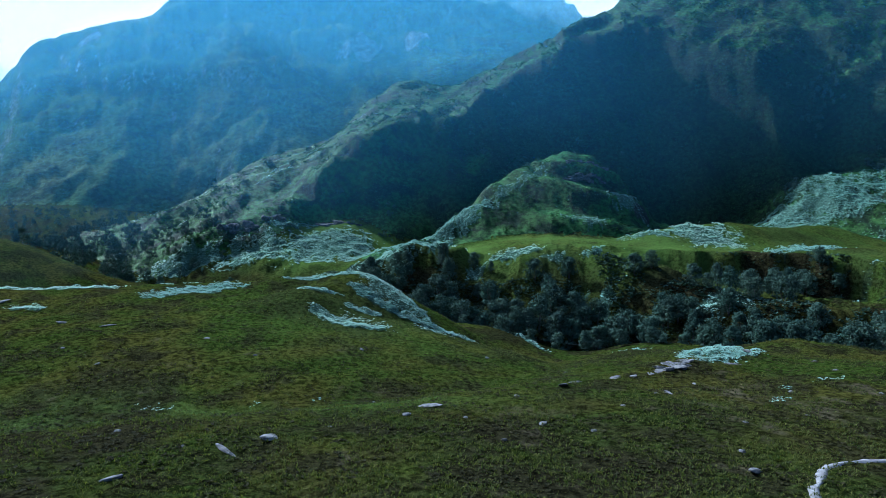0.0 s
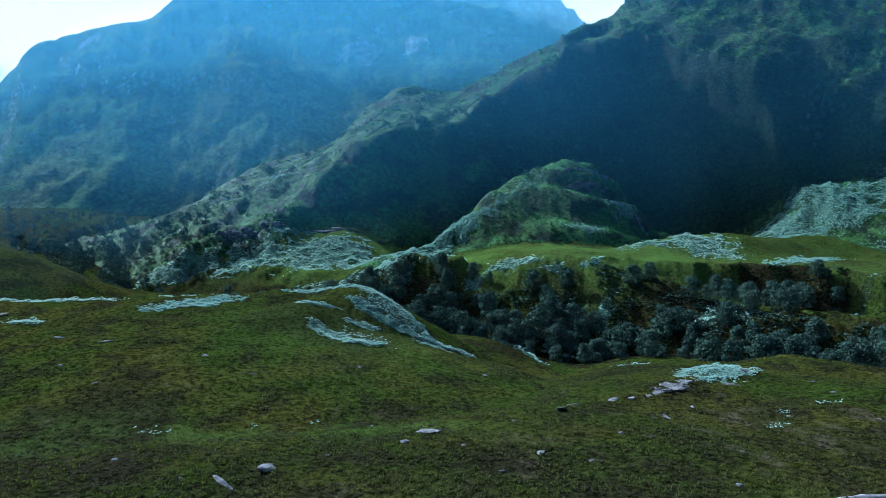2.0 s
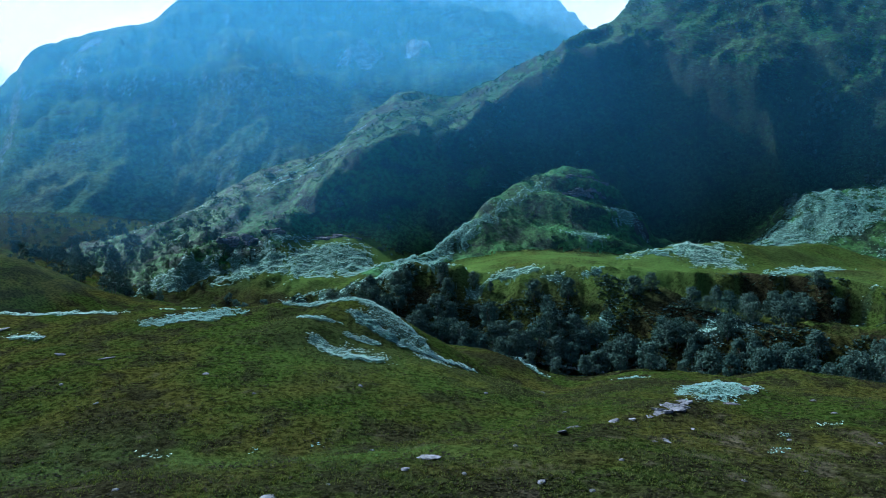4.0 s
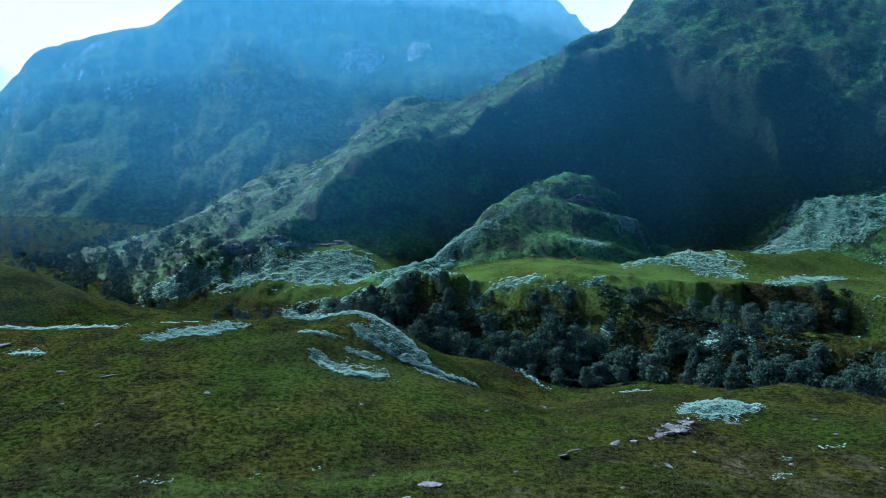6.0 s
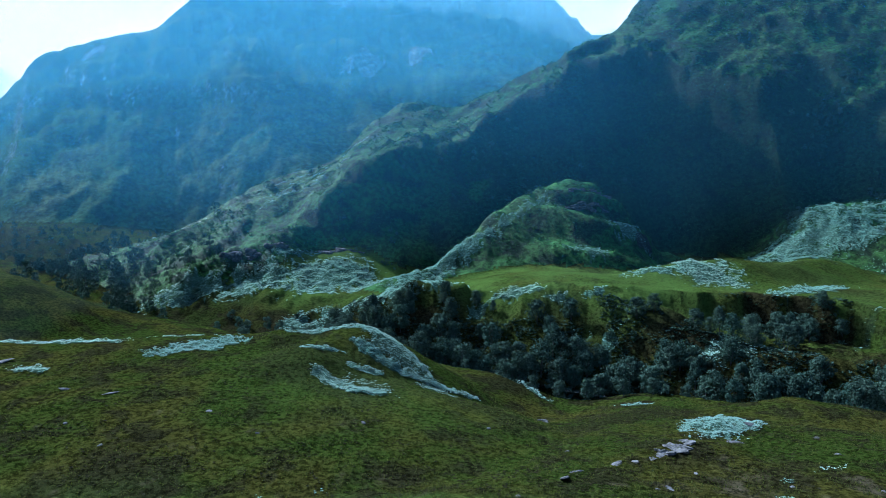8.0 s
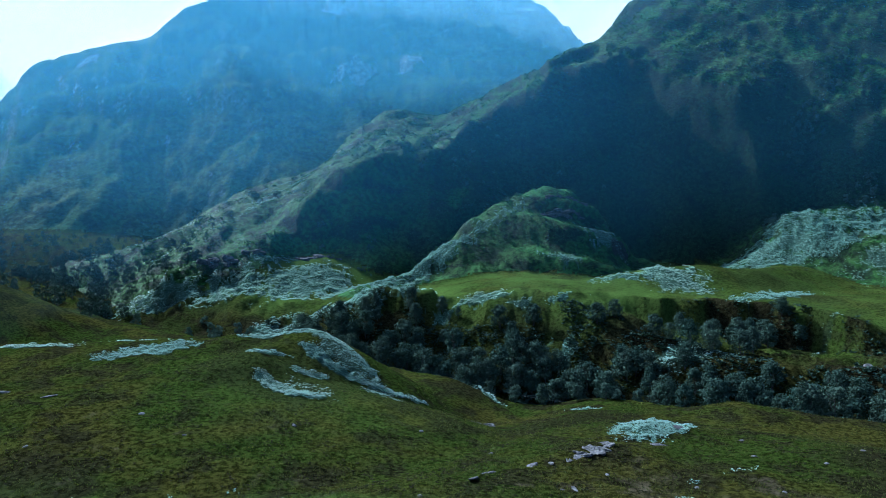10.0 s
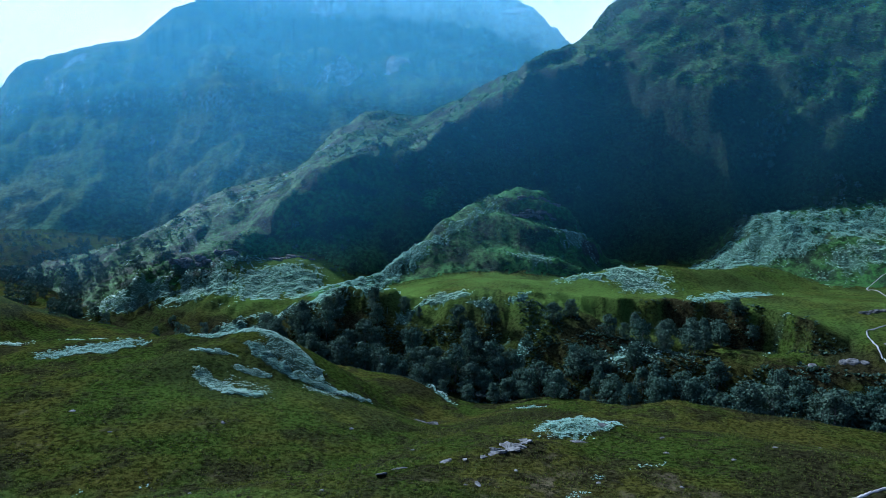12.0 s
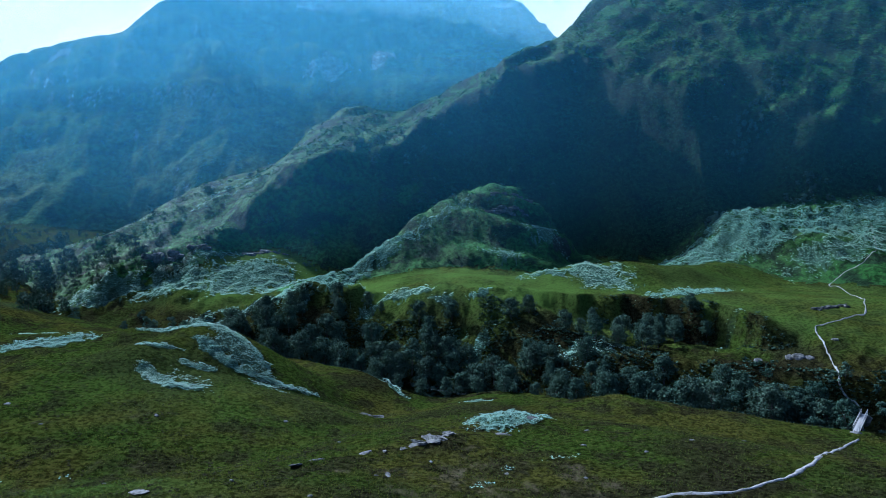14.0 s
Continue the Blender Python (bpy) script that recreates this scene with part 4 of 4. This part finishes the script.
# ---- the footpath and its bridge ----
def gravel():
    m, n, l, s = material("path_gravel")
    place = n.new("ShaderNodeNewGeometry").outputs["Position"]
    a, b = noise_node(n, l, 1.2, 5, 0.6, 0.0, place), noise_node(n, l, 9.0, 4, 0.7, 0.0, place)
    c = blend(n, l, ramp(n, l, a, 0.35, 0.65), (0.13, 0.125, 0.115), (0.26, 0.255, 0.245))
    l.new(blend(n, l, times(n, l, ramp(n, l, b, 0.5, 0.7), 0.5), c, (0.25, 0.23, 0.21)), s.inputs["Base Color"])
    s.inputs["Roughness"].default_value = 0.8
    relief(n, l, s, b, 0.06)
    return m


def ribbon(name, points, wide, mat, label):
    """A path laid on the ground along points, of uneven width."""
    line = []
    for k in range(len(points) - 1):
        p = [Vector(points[max(0, min(len(points) - 1, k + i))]) for i in (-1, 0, 1, 2)]
        steps = max(2, int((p[2] - p[1]).length / 0.7))
        for i in range(steps):
            t = i / steps
            line.append(0.5 * (2 * p[1] + (p[2] - p[0]) * t + (2 * p[0] - 5 * p[1] + 4 * p[2] - p[3]) * t * t + (3 * p[1] - p[0] - 3 * p[2] + p[3]) * t ** 3))
    line = np.array([tuple(p) for p in line])
    d = np.gradient(line, axis=0)
    d /= np.linalg.norm(d, axis=1)[:, None] + 1e-9
    side = np.stack([-d[:, 1], d[:, 0]], axis=1)
    u = np.arange(len(line)) * 0.7
    w = np.linspace(-1, 1, 6)
    half = wide * np.clip(1 + 0.5 * fbm(u, u * 0, 7, 3, 2) + 0.5 * fbm(u, u * 0 + 9, 2.5, 2, 4), 0.2, 2.2)
    wander = 0.4 * fbm(u, u * 0 + 3, 9, 2, 1)
    rag = 0.22 * fbm(u[:, None] + 0 * w, 40 * w[None, :] + 0 * u[:, None], 1.2, 2, 5)
    x = line[:, 0, None] + side[:, 0, None] * (w * (half[:, None] + rag) + wander[:, None])
    y = line[:, 1, None] + side[:, 1, None] * (w * (half[:, None] + rag) + wander[:, None])
    z = land(x, y)[0] + 0.16 - 0.22 * np.abs(w) ** 3
    i = np.arange(x.size).reshape(x.shape)
    quads = np.stack([i[:-1, :-1], i[:-1, 1:], i[1:, 1:], i[1:, :-1]], axis=-1).reshape(-1, 4)[:, ::-1]
    ob = sheet(name, np.stack([x.ravel(), y.ravel(), z.ravel()], axis=1), quads, mat)
    return tagged(ob, label, "path", kind="structure")


NEAR_PATH = [(26, 40), (29, 50.6), (30.4, 52.6), (32.6, 55.6), (35.6, 58.4), (38.7, 59.6), (42, 60.2), (48, 64), (57, 72), (67, 79.3), (73.5, 80.5), (80.5, 82.4),
             (86.3, 86.1), (93.9, 92.4), (101, 103), (109, 112.5), (115.6, 118.7), (120.5, 123)]
FAR_PATH = [(137, 147), (138.8, 151.5), (136.5, 154.5), (139, 160), (142.5, 169), (147, 184), (150.3, 186.5), (155, 187.8), (164, 192.5), (170, 197), (188, 229), (201, 258),
            (199.2, 264.5), (206.6, 268), (213.4, 269), (222, 273.5), (228, 278), (240, 300)]
GRAVEL = gravel()
ribbon("footpath", NEAR_PATH, 0.36, GRAVEL, "pale stony footpath winding over the moor")
ribbon("footpath", FAR_PATH, 0.20, GRAVEL, "pale stony footpath climbing the far slope")


def footbridge():
    m, n, l, s = material("weathered_timber")
    g = noise_node(n, l, 6.0, 5, 0.6)
    l.new(blend(n, l, g, (0.16, 0.15, 0.14), (0.36, 0.35, 0.34)), s.inputs["Base Color"])
    s.inputs["Roughness"].default_value = 0.8
    a, b = Vector((123.5, 128.5, 0)), Vector((135.0, 143.5, 0))
    length = (b - a).length
    top = max(ground_z(a.x, a.y), ground_z(b.x, b.y)) + 0.5
    root = new("footbridge")
    root.location, root.rotation_euler = (a.x, a.y, top), (0, 0, math.atan2(b.y - a.y, b.x - a.x))

    def box(name, x0, x1, y0, y1, z0, z1):
        bm = bmesh.new()
        bmesh.ops.create_cube(bm, size=1, matrix=Matrix.Translation(((x0 + x1) / 2, (y0 + y1) / 2, (z0 + z1) / 2)) @ Matrix.Diagonal((x1 - x0, y1 - y0, z1 - z0, 1)))
        bmesh.ops.bevel(bm, geom=bm.edges[:], offset=0.015, segments=1, affect="EDGES")
        return part(name, bm, m, root)
    for y in (-0.5, 0.38):
        box("beam", -0.4, length + 0.4, y, y + 0.14, -0.35, -0.05)
    for k in range(int(length / 0.3)):
        box("plank", 0.3 * k, 0.3 * k + 0.26, -0.65, 0.65, -0.05, 0.02)
    for y in (-0.62, 0.54):
        for k in range(8):
            x = length * k / 7
            box("post", x - 0.05, x + 0.05, y, y + 0.09, -0.2, 1.05)
        box("handrail", -0.2, length + 0.2, y - 0.02, y + 0.11, 1.05, 1.14)
        box("middle_rail", -0.1, length + 0.1, y + 0.02, y + 0.07, 0.5, 0.6)
    for x, up in ((0.0, ground_z(a.x, a.y) - top), (length, ground_z(b.x, b.y) - top)):
        bm = bmesh.new()
        rock(bm, int(x) + 5, (1.3, 1.5, 1.6), (x, 0, -1.3), 2, 0.3)
        part("abutment", bm, GREY_ROCK, root)
    tagged(root, "narrow weathered timber footbridge with handrails over the stream", "bridge")


footbridge()

# ---- the stream in the gorge ----
def stream():
    m, n, l, s = material("stream_water")
    place = n.new("ShaderNodeNewGeometry").outputs["Position"]
    w = noise_node(n, l, 1.5, 4, 0.6, 0.3, place)
    l.new(blend(n, l, ramp(n, l, w, 0.6, 0.7), (0.015, 0.02, 0.02), (0.25, 0.28, 0.3)), s.inputs["Base Color"])
    s.inputs["Roughness"].default_value = 0.12
    relief(n, l, s, w, 0.08)
    pts = [p for p in RIVER if -400 < p[0] < 500]
    u = np.linspace(pts[0][0], pts[-1][0], 500)
    y, z = np.interp(u, [p[0] for p in pts], [p[1] for p in pts]), np.interp(u, [p[0] for p in pts], [p[2] for p in pts])
    v = np.linspace(-4, 4, 5)
    x2, y2, z2 = u[:, None] + 0 * v, y[:, None] + v, z[:, None] + 0.45 + 0 * v
    i = np.arange(x2.size).reshape(x2.shape)
    quads = np.stack([i[:-1, :-1], i[1:, :-1], i[1:, 1:], i[:-1, 1:]], axis=-1).reshape(-1, 4)
    tagged(sheet("water", np.stack([x2.ravel(), y2.ravel(), z2.ravel()], axis=1), quads, m), "dark shallow stream in the bottom of the gorge", "stream", kind="structure")


stream()
